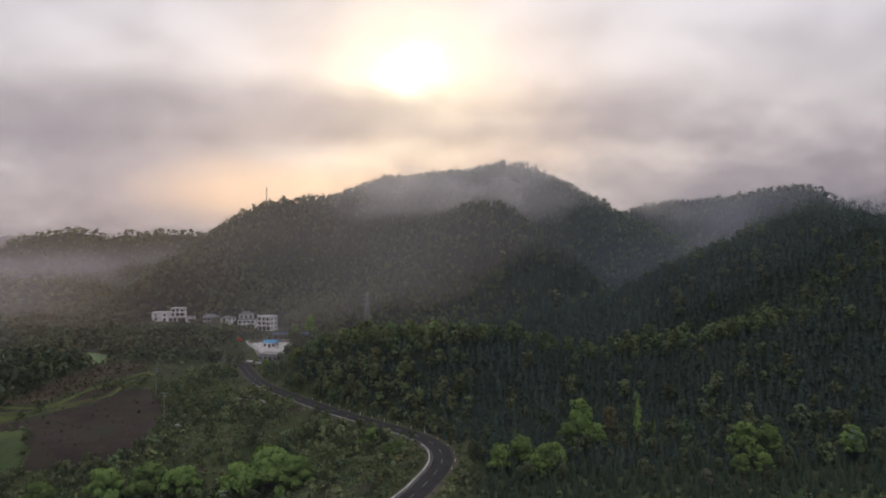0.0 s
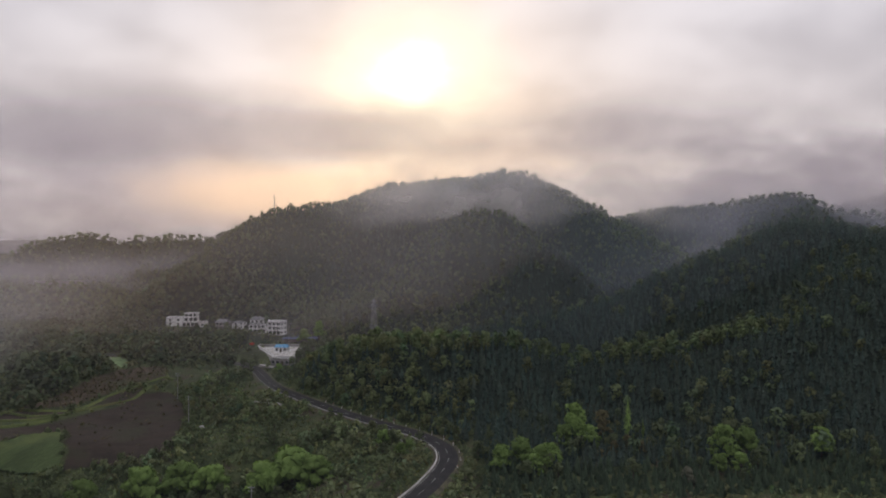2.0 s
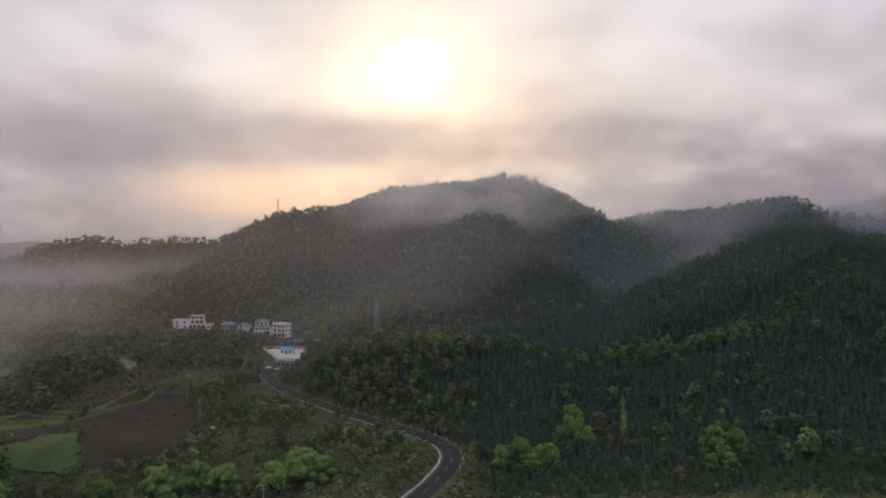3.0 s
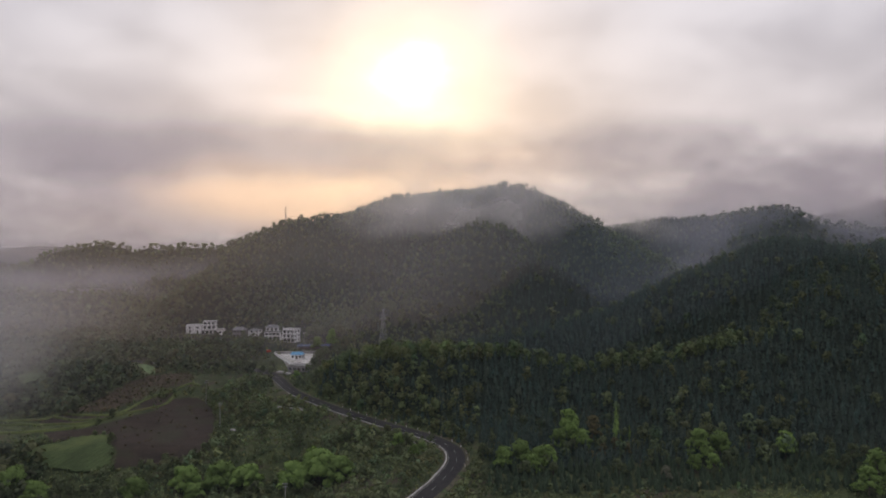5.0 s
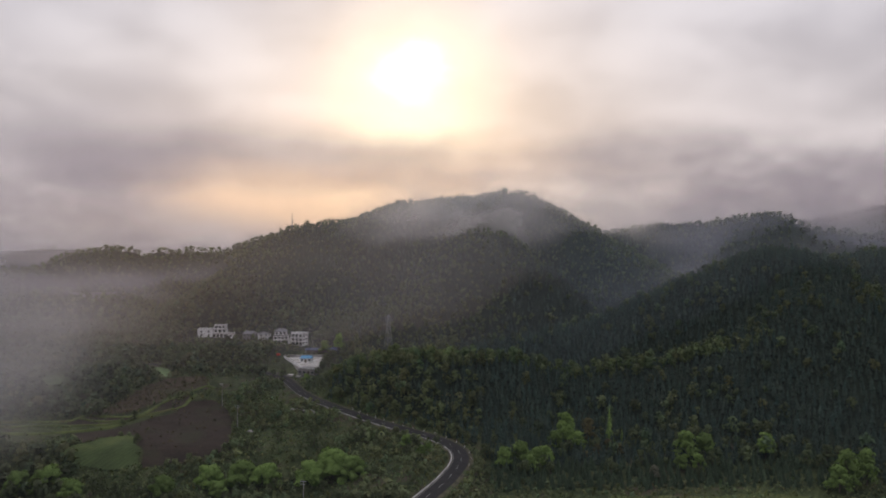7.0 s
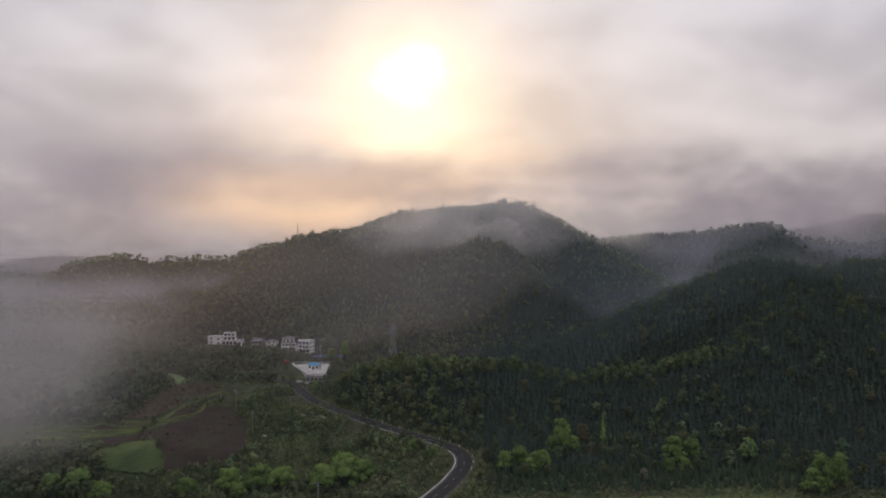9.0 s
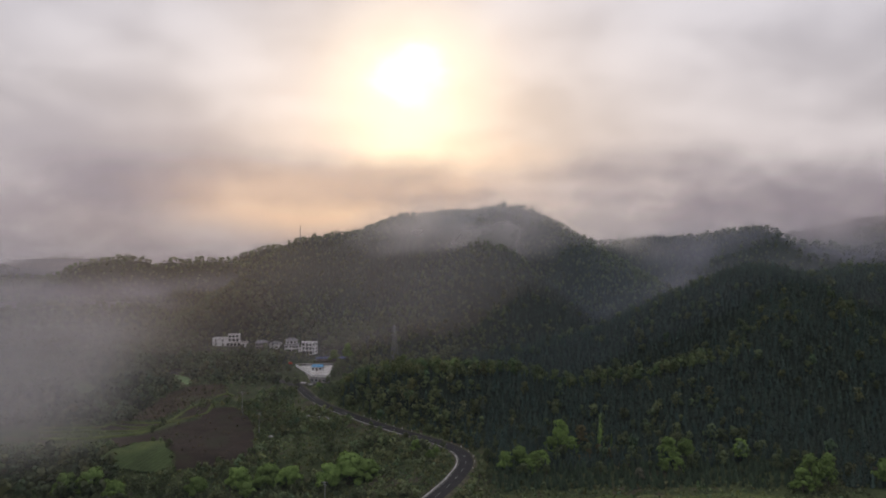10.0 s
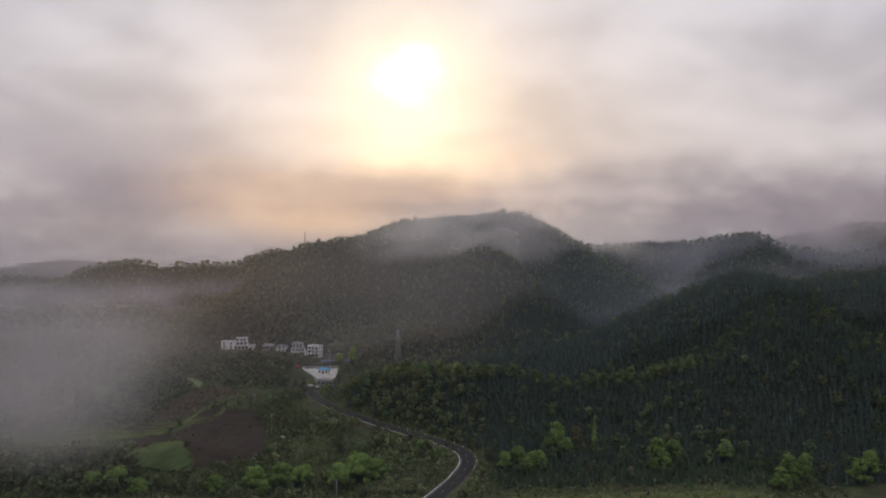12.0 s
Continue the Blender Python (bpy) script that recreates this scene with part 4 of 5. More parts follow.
def balcony_house(x, y, z, turn):
    h = tagged(new("farmhouse"), "three-storey white farmhouse with balconies and a flat roof", "house", "village houses")
    h.matrix_basis = pose(x, y, z, 0, 0, turn)
    block(h, 10.4, 8.5, 3, high=3.1, deep=2.5, loggia=True)
    flat_roof(h, 10.4, 8.5, 0, 0, 9.3, 0.7)
    for s in (1, 2):
        balcony(h, -5.1, 5.1, -4.25, s * 3.1)
    eaves(h, -5.3, 5.3, -4.25, 9.3, 2.1)
    for cx in (-4.9, 4.9):
        bm = bmesh.new()
        box_bm(bm, cx - 0.5, -4.5, 10.21, cx + 0.5, -3.5, 10.9, 0.05)
        box_bm(bm, cx - 0.62, -4.62, 10.904, cx + 0.62, -3.38, 11.02)
        part("corner_turret", bm, WHITEWASH, h, "small white roof-corner turret")
    return h


def tiled_house(x, y, z, turn):
    h = tagged(new("farmhouse"), "three-storey white farmhouse with a grey tiled roof", "house", "village houses")
    h.matrix_basis = pose(x, y, z, 0, 0, turn)
    block(h, 12, 9, 2, high=3.3, bays=4, deep=2.5, loggia=True)
    block(h, 9.6, 7, 1, -0.4, 0.8, 6.8, high=3.2, door=False)
    bm = bmesh.new()
    box_bm(bm, -6.4, -4.9, 6.604, 6.4, 4.9, 6.79)
    part("terrace_slab", bm, GREY_RENDER, h)
    pitched_roof(h, 9.6, 7, -0.4, 0.8, 10.004, 2.2)
    pitched_roof(h, 12, 1.4, 0, -4.6, 6.8, 0.7, 0.2, label="grey tiled canopy roof", hip=0.04)
    balcony(h, -5.6, 5.6, -4.5, 3.3, 1.6)
    balcony(h, -5.0, 4.2, -2.7, 6.8, 1.3)
    eaves(h, -5.2, 4.4, -2.7, 9.9, 1.5)
    block(h, 4.5, 6, 1, 8.3, 0.5, 0.0, high=3.0, bays=1, side_bays=1, door=False, deep=2.5)
    flat_roof(h, 4.5, 6, 8.3, 0.5, 3.0, 0.3)
    return h


def grey_house(x, y, z, turn):
    h = tagged(new("cottage"), "two-storey grey cottage with a pitched tiled roof", "house", "village houses")
    h.matrix_basis = pose(x, y, z, 0, 0, turn)
    block(h, 9, 7, 2, mat=GREY_RENDER, high=2.9, deep=2.5)
    pitched_roof(h, 9, 7, 0, 0, 5.81, 2.3, 0.8, hip=0.08, label="pale grey tiled gable roof")
    return h


def barn(x, y, z, turn):
    h = tagged(new("barn"), "pale plastered barn with a dark tiled roof", "house", "village houses")
    h.matrix_basis = pose(x, y, z, 0, 0, turn)
    block(h, 7, 9, 2, mat=WHITEWASH, high=2.6, bays=1, side_bays=2, deep=2.5)
    pitched_roof(h, 7, 9, 0, 0, 5.21, 1.6, 0.5, hip=0.3)
    return h


def compound(x, y, z, turn):
    h = tagged(new("farm_compound"), "white stepped farm building with terraces and flat roofs", "house", "village houses")
    h.matrix_basis = pose(x, y, z, 0, 0, turn)
    block(h, 12, 9, 2, -8.5, 1, 0, high=3.1, bays=2, side_bays=1, deep=3)
    flat_roof(h, 12, 9, -8.5, 1, 6.2, 0.6)
    balcony(h, -14.4, -8.5, -3.5, 3.1, 1.5)
    eaves(h, -14.6, -8.3, -3.5, 6.2, 1.7)
    block(h, 12.5, 9, 1, 4, -1, 0, high=3.2, bays=4, deep=3, loggia=True)
    bm = bmesh.new()
    box_bm(bm, -2.3, -6.2, 3.204, 11.0, 4.2, 3.42, 0.03)
    part("terrace_slab", bm, GREY_RENDER, h)
    balcony(h, -2.2, 10.9, -5.9, 3.36, 0.9)
    block(h, 9.5, 6.5, 2, 3.5, 1.2, 3.43, high=3.0, bays=3, door=False, loggia=True)
    flat_roof(h, 9.5, 6.5, 3.5, 1.2, 9.44, 0.4)
    balcony(h, -1.1, 8.1, -2.05, 6.43, 1.4)
    eaves(h, -1.3, 8.3, -2.05, 9.44, 1.7)
    block(h, 5, 8, 1, 13, -2, -0.6, high=3.6, bays=1, door=False, deep=3)
    flat_roof(h, 5, 8, 13, -2, 3.01, 0.3)
    bm = bmesh.new()
    for i in range(8):
        box_bm(bm, -14.4 + i * 3.4, -7.6, -3.0, -14.0 + i * 3.4, -7.2, 0.1)
    box_bm(bm, -15.0, -7.8, 0.104, 11.0, -3.6, 0.3)
    part("veranda", bm, GREY_RENDER, h, "grey concrete veranda on posts")
    return h


compound(-201, 509, 13.2, 6)
grey_house(-170, 500, 11.2, -12)
barn(-160, 508, 10.5, -20)
tiled_house(-143, 498, 9.2, 8)
balcony_house(-125.5, 488, 9.2, -20)


def far_house(x, y, z, turn, w, d, storeys):
    h = tagged(new("farmhouse"), "small white farmhouse far off in the mist", "house", "far houses")
    h.matrix_basis = pose(x, y, z, 0, 0, turn)
    block(h, w, d, storeys, deep=3)
    pitched_roof(h, w, d, 0, 0, storeys * 3.3 + 0.01, 1.6)
    return h


far_house(-385, 783, 34.2, 15, 9, 8, 3)
far_house(-470, 700, 30.2, 5, 14, 8, 2)
far_house(-455, 702, 30.2, -15, 9, 8, 2)
far_house(-436, 707, 30.2, 8, 13, 8, 2)

# ---- the yard by the road ----
def yard_slab():
    corners = [(-129, 445), (-108, 402), (-95, 404), (-98, 448)]
    bm = bmesh.new()
    lo, hi = [bm.verts.new((*c, 1.5)) for c in corners], [bm.verts.new((*c, 5.9)) for c in corners]
    bm.faces.new(hi)
    for i in range(4):
        bm.faces.new((lo[i], lo[(i + 1) % 4], hi[(i + 1) % 4], hi[i]))
    bmesh.ops.recalc_face_normals(bm, faces=bm.faces)
    me = bpy.data.meshes.new("yard_terrace")
    bm.to_mesh(me)
    me.materials.append(CONCRETE)
    return tagged(new("yard_terrace", me), "pale concrete yard terrace above the road", "terrace", kind="structure")


def wall_run(name, pts, z, high, mat, label, thick=0.3):
    h = new(name)
    for (ax, ay), (bx, by) in zip(pts, pts[1:]):
        length, turn = math.hypot(bx - ax, by - ay), math.degrees(math.atan2(by - ay, bx - ax))
        bm = bmesh.new()
        box_bm(bm, 0, -thick / 2, 0, length, thick / 2, high, 0.03)
        bm.transform(pose(ax, ay, z, 0, 0, turn))
        run_ = part("wall_panel", bm, mat, h)
        bm = bmesh.new()
        box_bm(bm, -0.05, -thick / 2 - 0.06, high + 0.004, length + 0.05, thick / 2 + 0.06, high + 0.12)
        bm.transform(pose(ax, ay, z, 0, 0, turn))
        part("coping", bm, CONCRETE, run_)
    return tagged(h, label, "wall")


yard_slab()
wall_run("yard_wall", [(-128.4, 444.6), (-107.8, 402.6)], 5.9, 1.4, WHITEWASH, "low white wall along the edge of the concrete yard")
wall_run("yard_wall", [(-128.0, 445.4), (-112, 446.6), (-98.6, 447.4)], 5.9, 1.6, GREY_RENDER, "dark grey wall at the back of the concrete yard")


def blue_roofed_hut():
    h = tagged(new("hut"), "small white hut with a bright blue sheet-metal roof", "hut")
    h.matrix_basis = pose(-107, 424, 5.92, 0, 0, -6)
    block(h, 8, 6, 1, high=3.0, bays=3, side_bays=2)
    pitched_roof(h, 8, 6, 0, 0, 3.01, 1.7, 0.5, BLUE_SHEET, "bright blue sheet-metal roof", 0.02)
    return h


def roadside_store():
    h = tagged(new("storehouse"), "grey flat-roofed storehouse below the concrete yard", "storehouse")
    h.matrix_basis = pose(-100.5, 398.5, 1.9, 0, 0, -20)
    block(h, 13, 7, 1, mat=GREY_RENDER, high=4.0, bays=4, side_bays=2, deep=1.5)
    flat_roof(h, 13, 7, 0, 0, 4.0, 0.4, CONCRETE)
    return h


def long_shed():
    h = tagged(new("shed"), "long open shed with a dark blue sheet roof", "shed")
    h.matrix_basis = pose(-104, 466, 6.0, 0, 0, 6)
    bm = bmesh.new()
    for i in range(7):
        for s in (-1, 1):
            box_bm(bm, -11.6 + i * 3.8, s * 3.5 - 0.1, -0.5, -11.4 + i * 3.8, s * 3.5 + 0.1, 2.9)
    part("post_frame", bm, STEEL, h)
    pitched_roof(h, 24, 7.6, 0, 0, 2.91, 1.1, 0.4, NAVY_SHEET, "dark blue sheet-metal roof", 0.01)
    bm = bmesh.new()
    box_bm(bm, -11.4, 3.2, -0.5, 11.2, 3.38, 2.6)
    part("back_wall", bm, GREY_RENDER, h)
    return h


blue_roofed_hut()
roadside_store()
long_shed()

bm = bmesh.new()
box_bm(bm, -5, -1.6, -0.8, 5, 1.6, 0.18, 0.04)
ramp = part("ramp", bm, CONCRETE, None)
ramp.matrix_basis = pose(-110.5, 397.5, 1.3, 0, 2, -28)
tagged(ramp, "pale concrete ramp from the road to the storehouse", "ramp")
bm = bmesh.new()
box_bm(bm, -1.4, -0.9, -0.2, 1.4, 0.9, 0.9, 0.12)
box_bm(bm, -1.2, -0.75, 0.904, 1.2, 0.75, 1.25, 0.1)
heap = part("tarpaulin_stack", bm, RED_CLOTH, None)
heap.matrix_basis = pose(-133, 446, float(ground_at(-133, 446)), 0, 0, 20)
tagged(heap, "stack covered with red tarpaulin beside the yard", "stack")


# ---- poles and pylons ----
def pole(x, y, z, high, arms, label, turn=0):
    p = tagged(new("utility_pole"), label, "utility pole")
    p.matrix_basis = pose(x, y, z, 0, 0, turn)
    bm = bmesh.new()
    cyl_bm(bm, (0, 0, -0.6), (0, 0, high), 0.15, 0.1, 10)
    part("shaft", bm, WEATHERED, p)
    for i in range(arms):
        zz = high - 0.35 - i * 1.1
        bm = bmesh.new()
        box_bm(bm, -1.1 + 0.25 * i, -0.2, zz - 0.06, 1.1 - 0.25 * i, -0.09, zz + 0.06)
        arm = part("crossarm", bm, STEEL, p)
        for cx in (-0.95 + 0.25 * i, 0.0, 0.95 - 0.25 * i):
            bm = bmesh.new()
            cyl_bm(bm, (cx, -0.145, zz + 0.06), (cx, -0.145, zz + 0.28), 0.07, 0.05, 6)
            part("insulator", bm, POST_WHITE, arm)
    return p


for x, y, high, arms, turn in ((-112, 274, 12.0, 2, 20), (-135, 321, 13.0, 2, 20), (-61.6, 191, 9.6, 2, -8), (-101.5, 419, 19.0, 1, 0)):
    g = float(ground_at(x, y)) if y != 419 else 5.9
    pole(x, y, g, high, arms, "concrete utility pole with steel crossarms", turn)


def lattice(name, base, top, high, panels, arms, label):
    """A four-legged lattice tower."""
    t = tagged(new(name), label, "pylon")
    half = lambda f: base * (1 - f) + top * f
    corners = ((-1, -1), (1, -1), (1, 1), (-1, 1))
    for cx, cy in corners:
        bm = bmesh.new()
        cyl_bm(bm, (cx * base, cy * base, -1.0), (cx * top, cy * top, high), 0.12, 0.08, 6)
        part("leg", bm, STEEL, t)
    fs = [1 - (1 - i / panels) ** 1.25 for i in range(panels + 1)]
    for f, g in zip(fs, fs[1:]):
        for (ax, ay), (bx, by) in zip(corners, corners[1:] + corners[:1]):
            a, b = half(f), half(g)
            bm = bmesh.new()
            cyl_bm(bm, (ax * a, ay * a, f * high), (bx * b, by * b, g * high), 0.045, 0.045, 5)
            cyl_bm(bm, (bx * a, by * a, f * high), (ax * b, ay * b, g * high), 0.045, 0.045, 5)
            cyl_bm(bm, (ax * b, ay * b, g * high), (bx * b, by * b, g * high), 0.045, 0.045, 5)
            part("brace", bm, STEEL, t)
    for f, reach in arms:
        for s in (-1, 1):
            bm = bmesh.new()
            h = f * high
            w = half(f)
            for cy in (-1, 1):
                cyl_bm(bm, (s * w, cy * w, h), (s * reach, 0, h), 0.09, 0.06, 5)
            cyl_bm(bm, (s * w, 0, h + 1.3), (s * reach, 0, h), 0.08, 0.06, 5)
            arm = part("crossarm", bm, STEEL, t)
            bm = bmesh.new()
            cyl_bm(bm, (s * reach, 0, h), (s * reach, 0, h - 1.6), 0.1, 0.1, 6)
            part("insulator", bm, GREY_RENDER, arm)
    return t


pylon = lattice("pylon", 2.4, 0.4, 26.5, 8, ((0.72, 3.6), (0.83, 3.1), (0.94, 2.6)), "tall steel lattice power pylon on the wooded slope")
pylon.matrix_basis = pose(-49, 441, float(ground_at(-49, 441)) - 0.2, 0, 0, 35)
mast = lattice("radio_mast", 0.55, 0.3, 19.0, 9, (), "slim steel lattice mast on the mountain shoulder")
mast.matrix_basis = pose(-165, 638, float(ground_at(-165, 638)) - 0.2)

fresh = [tree("broad", 100 + i, FRESH, 9.0, 4.2, "fresh yellow-green broadleaf tree in spring leaf", "fresh green trees") for i in range(6)]
FRESH_TREES = [(46, 229, 1.7), (42, 226, 1.1), (51, 225, 1.0),
               (24, 206, 1.15), (17, 203, 1.0), (30, 202, 1.1), (34, 207, 0.9), (27, 197, 0.85), (91, 206, 1.3), (100, 209, 1.2), (86, 197, 0.75), (92, 195, 0.8), (124, 207, 1.15), (-88, 452, 1.5), (-100, 461, 1.2),
               (-76, 372, 0.9), (-24, 228, 0.7), (-97, 374, 0.8), (140, 177, 1.75), (135, 174, 1.2), (148, 179, 1.5), (178, 181, 1.6), (170, 176, 1.2), (186, 178, 1.5), (-17, 217, 0.55), (-14, 222, 0.5)]
plant_all(fresh, FRESH_TREES)
domes = [tree("broad", 120 + i, FRESH, 10.5, 7.6, "large round yellow-green tree at the field's edge", "large fresh trees", 5200, 0.12) for i in range(3)]
plant_all(domes, [(-63, 212, 1.0), (-54, 214, 1.15), (-46, 210, 0.9), (-92, 213, 1.0), (-82, 212, 0.95), (-105, 211, 0.9), (-122, 206, 0.8), (-172, 211, 0.95), (-182, 208, 0.8), (-98, 202, 0.6), (-158, 204, 0.7)])
poplar = tree("fir", 150, FRESH, 12.0, 2.0, "tall narrow yellow-green tree among the firs", "fresh green trees")
plant_all([poplar], [(66, 231, 1.3), (71, 229, 0.65)])

rusty = [tree("broad", 160 + i, RUST, 8.0, 2.6, "rusty brown-green tree among the firs", "rusty trees", 1200) for i in range(3)]
plant_all(rusty, [(57, 215, 0.8), (62, 217, 0.9), (66, 214, 0.75), (52, 213, 0.6), (57, 234, 1.45), (70, 218, 0.7)])
blossom = tree("broad", 170, BLOSSOM, 7.0, 3.0, "tree in pale blossom at the foot of the slope", "", 1800)
plant_all([blossom], [(73, 189, 0.8)])

# young firs by the meadow
firs = [tree("fir", 200 + i, YOUNG, 6.6, 2.25, "young dark green fir at the edge of the meadow", "young firs") for i in range(5)]
fx, fy = scatter(12, 152, 176, 204, 2.9)
away = np.min([np.hypot(fx - a, fy - b) - 3.0 * s for a, b, s in FRESH_TREES], axis=0)
ok = open_ground(fx, fy) & (away > 0) & (fy > 179 + 4 * value_noise(fx, fy, 17, 71)) & (rng.uniform(size=len(fx)) < 0.9)
plant_all(firs, [(a, b, random.uniform(0.5, 0.9) * (1 if b > 200 else 0.85)) for a, b in zip(fx[ok], fy[ok])])
olive = [tree("broad", 300 + i, BROAD, 7.5, 3.2, "olive green broadleaf tree at the foot of the fir slope", "valley trees", 800) for i in range(6)]
ox, oy = scatter(8, 160, 192, 228, 9.5)
ok = open_ground(ox, oy) & (rng.uniform(size=len(ox)) < 0.62)
low = [(a, b, random.uniform(0.55, 1.0)) for a, b in zip(ox[ok], oy[ok])]
ox, oy = scatter(-170, -16, 176, 300, 10.5)
ok = open_ground(ox, oy) & (rng.uniform(size=len(ox)) < 0.66)
low += [(a, b, random.uniform(0.35, 0.85)) for a, b in zip(ox[ok], oy[ok])]
low += [(-92, 402, 1.1), (-89, 410, 1.2), (-92, 419, 1.15), (-87, 427, 1.2), (-94, 394, 0.9), (-90, 436, 1.1), (-122, 415, 0.5), (-128, 424, 0.45), (-119, 407, 0.4), (-133, 434, 0.55), (-127, 411, 0.45), (-136, 425, 0.5), (-181, 494, 0.8), (-165, 493, 0.9), (-150, 488, 0.55), (-137, 485, 0.6), (-97, 484, 1.45), (-108, 493, 1.3), (-86, 471, 1.3), (-78, 478, 1.2), (-92, 497, 1.35), (-70, 468, 1.1), (-60, 474, 1.2), (-131, 203, 0.9), (-138, 207, 0.8), (-144, 201, 1.0), (-150, 206, 0.9), (-167, 201, 0.9), (-180, 200, 1.0)]
low += [(-118 - 7.5 * i + random.uniform(-2, 2), 391 + 2.2 * i + random.uniform(-4, 4), random.uniform(0.7, 1.05)) for i in range(10)]
plant_all(olive, low)
pale = [tree("broad", 340 + i, SCRUB, 8.0, 4.0, "pale olive broadleaf tree on the mountain's foot", "pale trees by the village", 900) for i in range(4)]
plant_all(pale, [(-107, 490, 1.45), (-95, 497, 1.45), (-101, 484, 1.2), (-113, 497, 1.3), (-84, 470, 1.1), (-88, 488, 1.2), (-238, 512, 1.4), (-228, 526, 1.3), (-250, 502, 1.2), (-150, 531, 1.4), (-166, 540, 1.3),
                 (-140, 546, 1.2), (-190, 536, 1.3), (-176, 551, 1.2), (-120, 521, 1.3), (-62, 500, 1.2), (-46, 481, 1.1), (-70, 516, 1.3), (-205, 545, 1.2), (-131, 512, 1.1)])


# ---- stones by the stream ----
STONE = material("grey_stone", (0.20, 0.19, 0.18), (0.36, 0.35, 0.33), 0.5, 0.9, 0.05, 6.0, third=(0.10, 0.11, 0.07))


def boulder(x, y, size, seed):
    r = np.random.default_rng(seed)
    bm = bmesh.new()
    bmesh.ops.create_icosphere(bm, subdivisions=2, radius=1.0)
    for v in bm.verts:
        v.co *= 1 + 0.22 * noise.noise(v.co * 1.3 + Vector((seed, 0, 0))) + 0.1 * noise.noise(v.co * 3.1)
        v.co.x *= size * 1.25
        v.co.y *= size * 0.9
        v.co.z = max(v.co.z, -0.35) * size * 0.7
    ob = part("boulder", bm, STONE, None)
    ob.matrix_basis = pose(x, y, float(ground_at(x, y)) + size * 0.15, 0, 0, float(r.uniform(0, 360)))
    return tagged(ob, "pale grey boulder in the valley scrub", "boulder", "boulders")


for i, (x, y, size) in enumerate(((-88, 303, 2.0), (-84, 301, 1.4), (-91.5, 306, 1.6), (-80, 298, 1.7), (-86, 307, 1.1), (-77.5, 297, 1.0), (-18, 233, 1.0), (-104, 268, 1.2))):
    boulder(x, y, size, i + 3)

# ---- mist ----
def mist(name, cx, cy, wide, z0, z1, turn, density, mat, label, gap=6.0):
    """A standing veil of mist in thin layers one behind another, uneven in depth; density is what it hides at its thickest."""
    layers = max(1, math.ceil(math.log(1 - density) / math.log(0.62)))
    nu, nv = 28, 10
    u, v = np.meshgrid(np.linspace(0, 1, nu), np.linspace(0, 1, nv))
    c, s = math.cos(radians(turn)), math.sin(radians(turn))
    verts, faces = [], []
    for k in range(layers):
        lx, lz = (u - 0.5) * wide, z0 + v * (z1 - z0)
        ly = (k - (layers - 1) / 2) * gap + 2.5 * value_noise(lx + cx, lz * 2, 60, 51) + 8 * (v - 0.5)
        verts.append(np.stack([cx + lx * c - ly * s, cy + lx * s + ly * c, lz], -1).reshape(-1, 3))
        faces.append(grid_faces(nu, nv) + k * nu * nv)
    ob = mesh_object(name, np.concatenate(verts), np.concatenate(faces), mat, smooth_faces=True)
    uv = ob.data.uv_layers.new(name="UVMap")
    loop = np.empty(len(ob.data.loops), np.int32)
    ob.data.loops.foreach_get("vertex_index", loop)
    flat = np.tile(np.stack([u.ravel(), v.ravel()], 1), (layers, 1))
    uv.data.foreach_set("uv", flat[loop].astype(np.float32).ravel())
    ob["density"] = 1 - (1 - density) ** (1 / layers)
    return tagged(ob, label, "mist", kind="stuff")


SOFT = mist_material("soft_haze", 0.006, 0.05, 0.55, 0.5, 1.0, 1.5, (0.84, 0.86, 0.88), detail=0.0)
# bluish airlight put into the sheet's colour
AIRLIGHT = mist_material("cool_airlight_tint", 0.006, 0.05, 0.55, 0.5, 1.0, 1.5, (0.72, 0.86, 1.0), detail=0.0)
# warm glow of the sun in the air, put into the sheet's colour
SUNGLOW = mist_material("sunglow_tint", 0.006, 0.05, 0.55, 0.5, 5.0, 1.5, (1.0, 0.80, 0.68), detail=0.0)
RAGGED = mist_material("ragged_mist", 0.013, 0.20, 0.64, 0.6, 2.0, 1.6, (0.94, 0.89, 0.86), detail=3.0)
# the next four vapours carry the cloud's own shade in darkened grey tints
SEA = mist_material("shaded_sea_vapour", 0.008, 0.08, 0.50, 0.26, 2.0, 2.6, (0.60, 0.57, 0.64), detail=2.0, ragged=0.2, fade=0.22)
BANK = mist_material("shaded_bank_vapour", 0.011, 0.08, 0.72, 0.6, 3.0, 1.4, (0.55, 0.54, 0.57), detail=2.5, ragged=0.32, fade=0.42)
SHADED_MIST = mist_material("shaded_mist_vapour", 0.006, 0.10, 0.60, 0.5, 4.0, 2.6, (0.58, 0.57, 0.66), detail=2.0, ragged=0.26, fade=0.3)
STRATUS = mist_material("shaded_stratus_vapour", 0.007, 0.16, 0.66, 0.55, 7.0, 2.0, (0.54, 0.50, 0.57), detail=3.0, ragged=0.24, fade=0.38)
CAP = mist_material("cloud_cap_vapour", 0.006, 0.0, 0.75, 0.75, 6.0, 1.5, detail=0.0)
mist("fog_bank", -200, 142, 250, 12, 128, 3, 0.81, BANK, "fog bank lying in the western valley, tinted grey for its self-shadow", 10.0)
mist("valley_fog", -250, 300, 200, 0, 90, 10, 0.25, BANK, "fog drifting up from the western valley, tinted grey for its self-shadow")
# added full-width sheets: painted veiling light that lifts and tints the dark tones
mist("tone_veil", -60, 120, 1100, -120, 420, 0, 0.012, AIRLIGHT, "faint cool-tinted veil that lifts the dark tones of the whole valley")
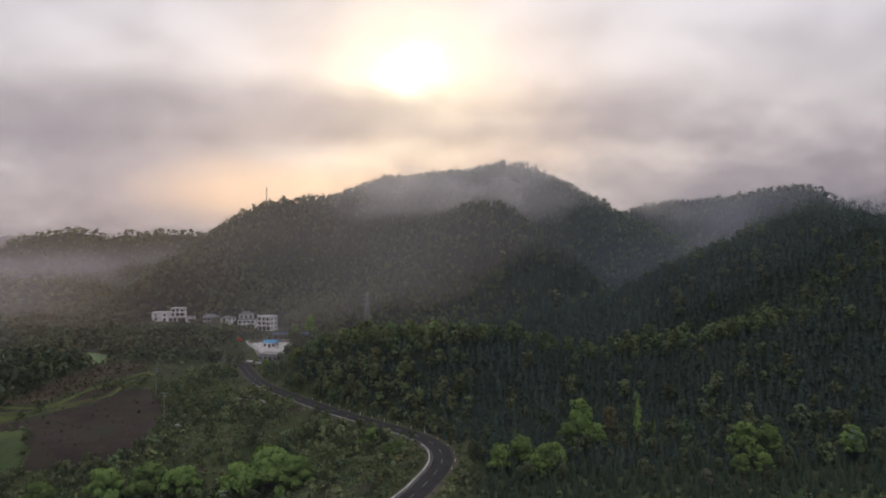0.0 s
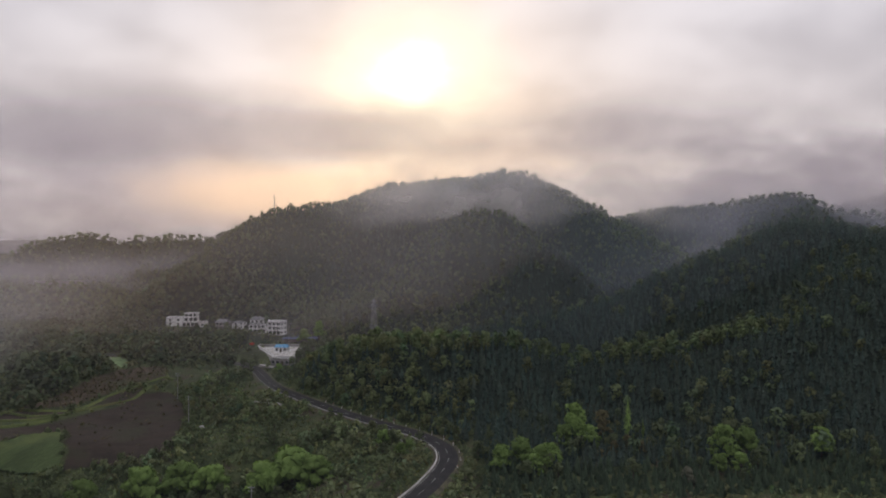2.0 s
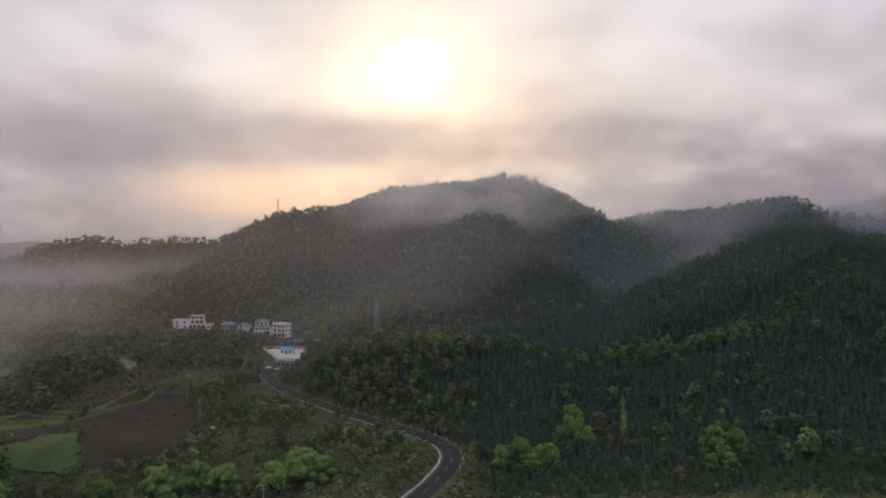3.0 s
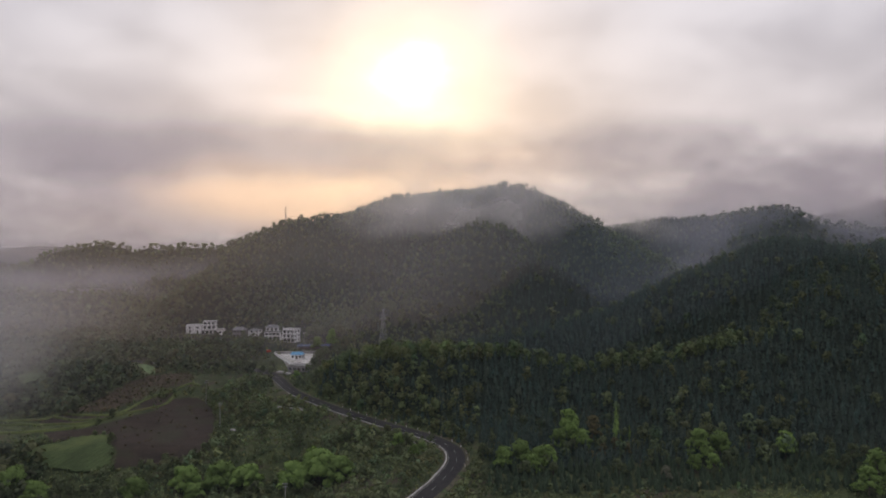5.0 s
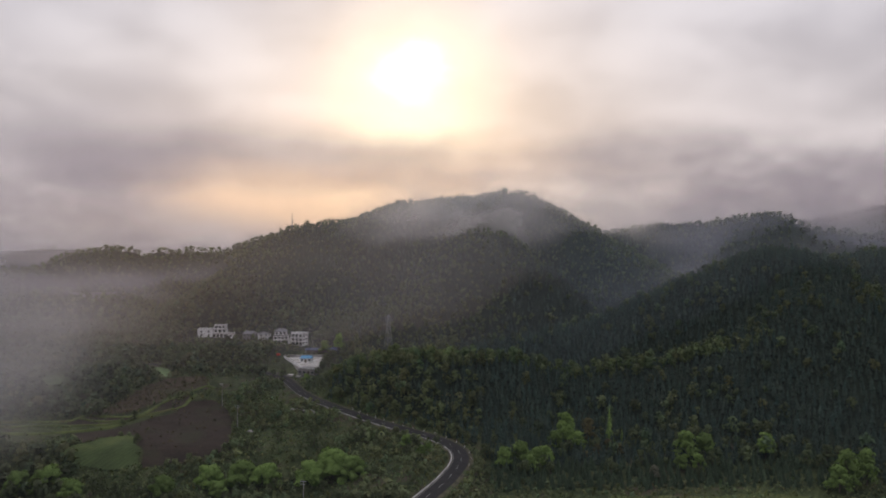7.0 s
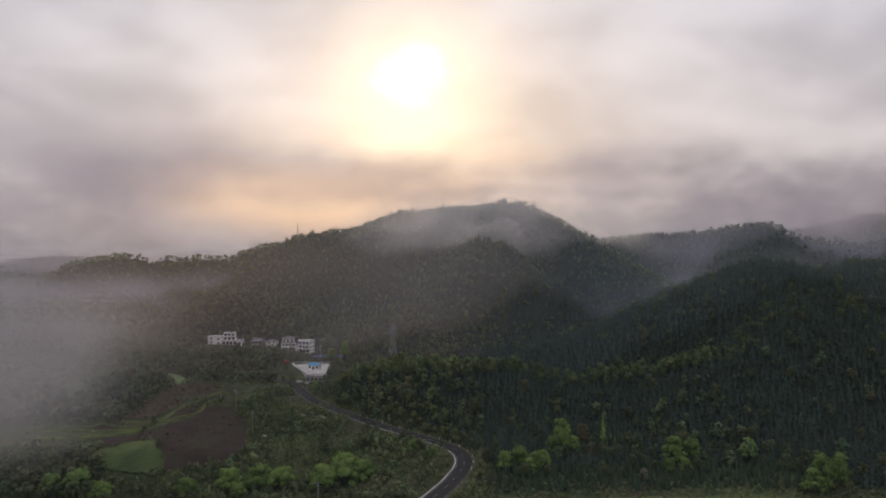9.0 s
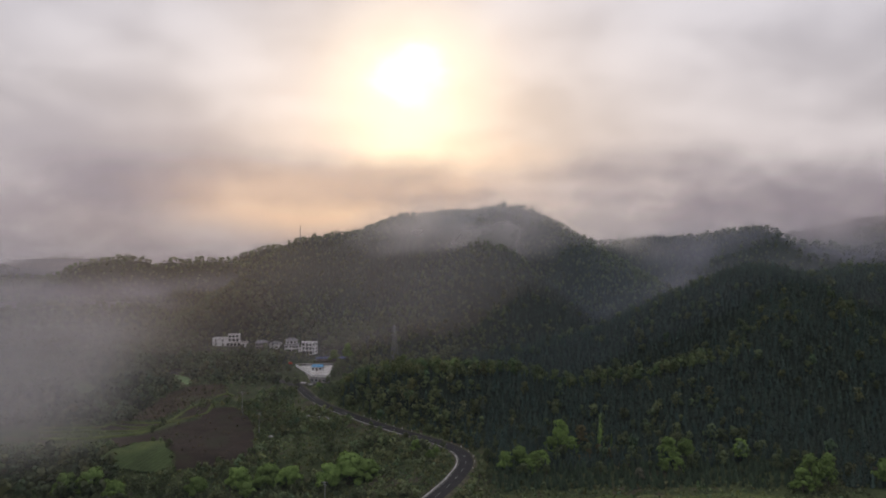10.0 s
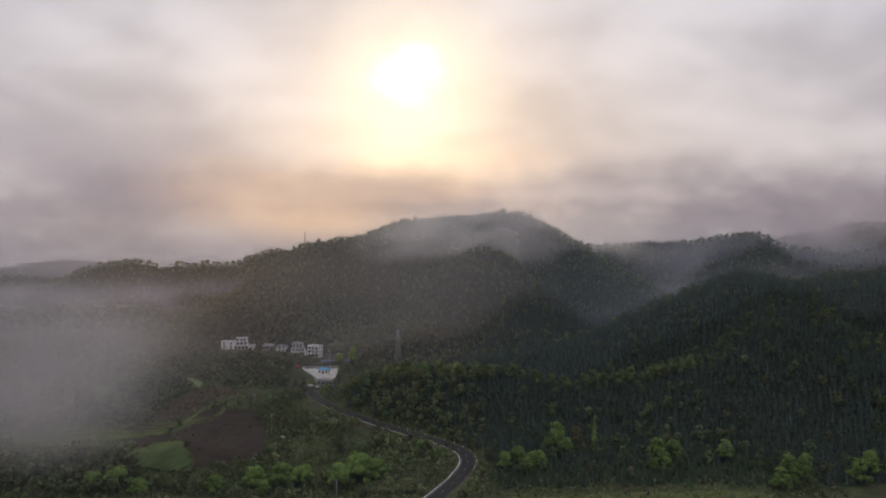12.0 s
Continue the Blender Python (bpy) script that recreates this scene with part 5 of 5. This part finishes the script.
mist("tone_veil", 150, 345, 760, -90, 230, 0, 0.032, AIRLIGHT, "faint cool-tinted veil that lifts the tones behind the wooded spur")
mist("tone_veil", -150, 375, 420, -60, 170, 0, 0.025, SUNGLOW, "faint veil over the fields and the village, sun glow put into its tint")
mist("valley_haze", -440, 470, 420, -60, 86, 12, 0.22, SEA, "thin haze over the western valley, greyed by a shade tint")
mist("valley_haze", -520, 640, 560, -60, 74, 6, 0.36, SEA, "sea of fog filling the western valley")
mist("valley_haze", -520, 705, 780, -60, 79, 0, 0.50, SEA, "sea of fog before the western hills")
mist("valley_haze", -560, 900, 1100, -60, 128, 0, 0.60, SEA, "pale fog between the western hills")
# veils before the mountain: warm sun glow and cool airlight painted by tint
mist("slope_tone_veil", -150, 405, 560, -60, 180, 0, 0.035, SUNGLOW, "faint veil in front of the mountain, warm sun glow put into its tint")
mist("slope_tone_veil", -150, 460, 640, -60, 200, 0, 0.095, SUNGLOW, "faint veil in front of the mountain, warm sun glow put into its tint")
mist("slope_tone_veil", 80, 470, 640, -90, 220, 0, 0.06, AIRLIGHT, "faint veil in front of the mountain, cool airlight put into its tint")
mist("summit_mist", 62, 596, 420, 76, 178, 0, 0.66, RAGGED, "ragged mist drifting across the summit")
mist("summit_mist", 20, 626, 480, 92, 215, 0, 0.50, CAP, "thin cloud cap on the mountain")
mist("gorge_mist", 330, 440, 560, -20, 122, -4, 0.28, SHADED_MIST, "thin mist in the gorge behind the eastern hill")
mist("gorge_mist", 370, 592, 520, -20, 165, 0, 0.50, SHADED_MIST, "thick mist in the gorge before the far eastern hill")
mist("gorge_mist", 420, 735, 760, 60, 190, 0, 0.43, RAGGED, "ragged mist pouring over the far eastern hill")
mist("distant_haze", -300, 1250, 3600, -200, 260, 0, 0.43, CAP, "pale haze closing the far end of the valley")
# stratus bands look dark through the shade in their tint
mist("low_stratus", -170, 430, 600, 118, 200, 0, 0.50, STRATUS, "band of low stratus before the mountain, cloud shade in its dark tint")
mist("low_stratus", 110, 445, 560, 120, 196, 0, 0.50, STRATUS, "band of low stratus before the mountain, cloud shade in its dark tint")
mist("low_stratus", -650, 830, 820, 60, 260, 0, 0.50, STRATUS, "bank of low stratus over the western hills, cloud shade in its dark tint")
mist("low_stratus", 480, 780, 1000, 70, 270, 0, 0.78, STRATUS, "bank of low stratus over the eastern hills, cloud shade in its dark tint")
mist("slope_wisp", 300, 340, 180, 30, 84, -6, 0.08, RAGGED, "thin wisp of mist on the eastern slope")
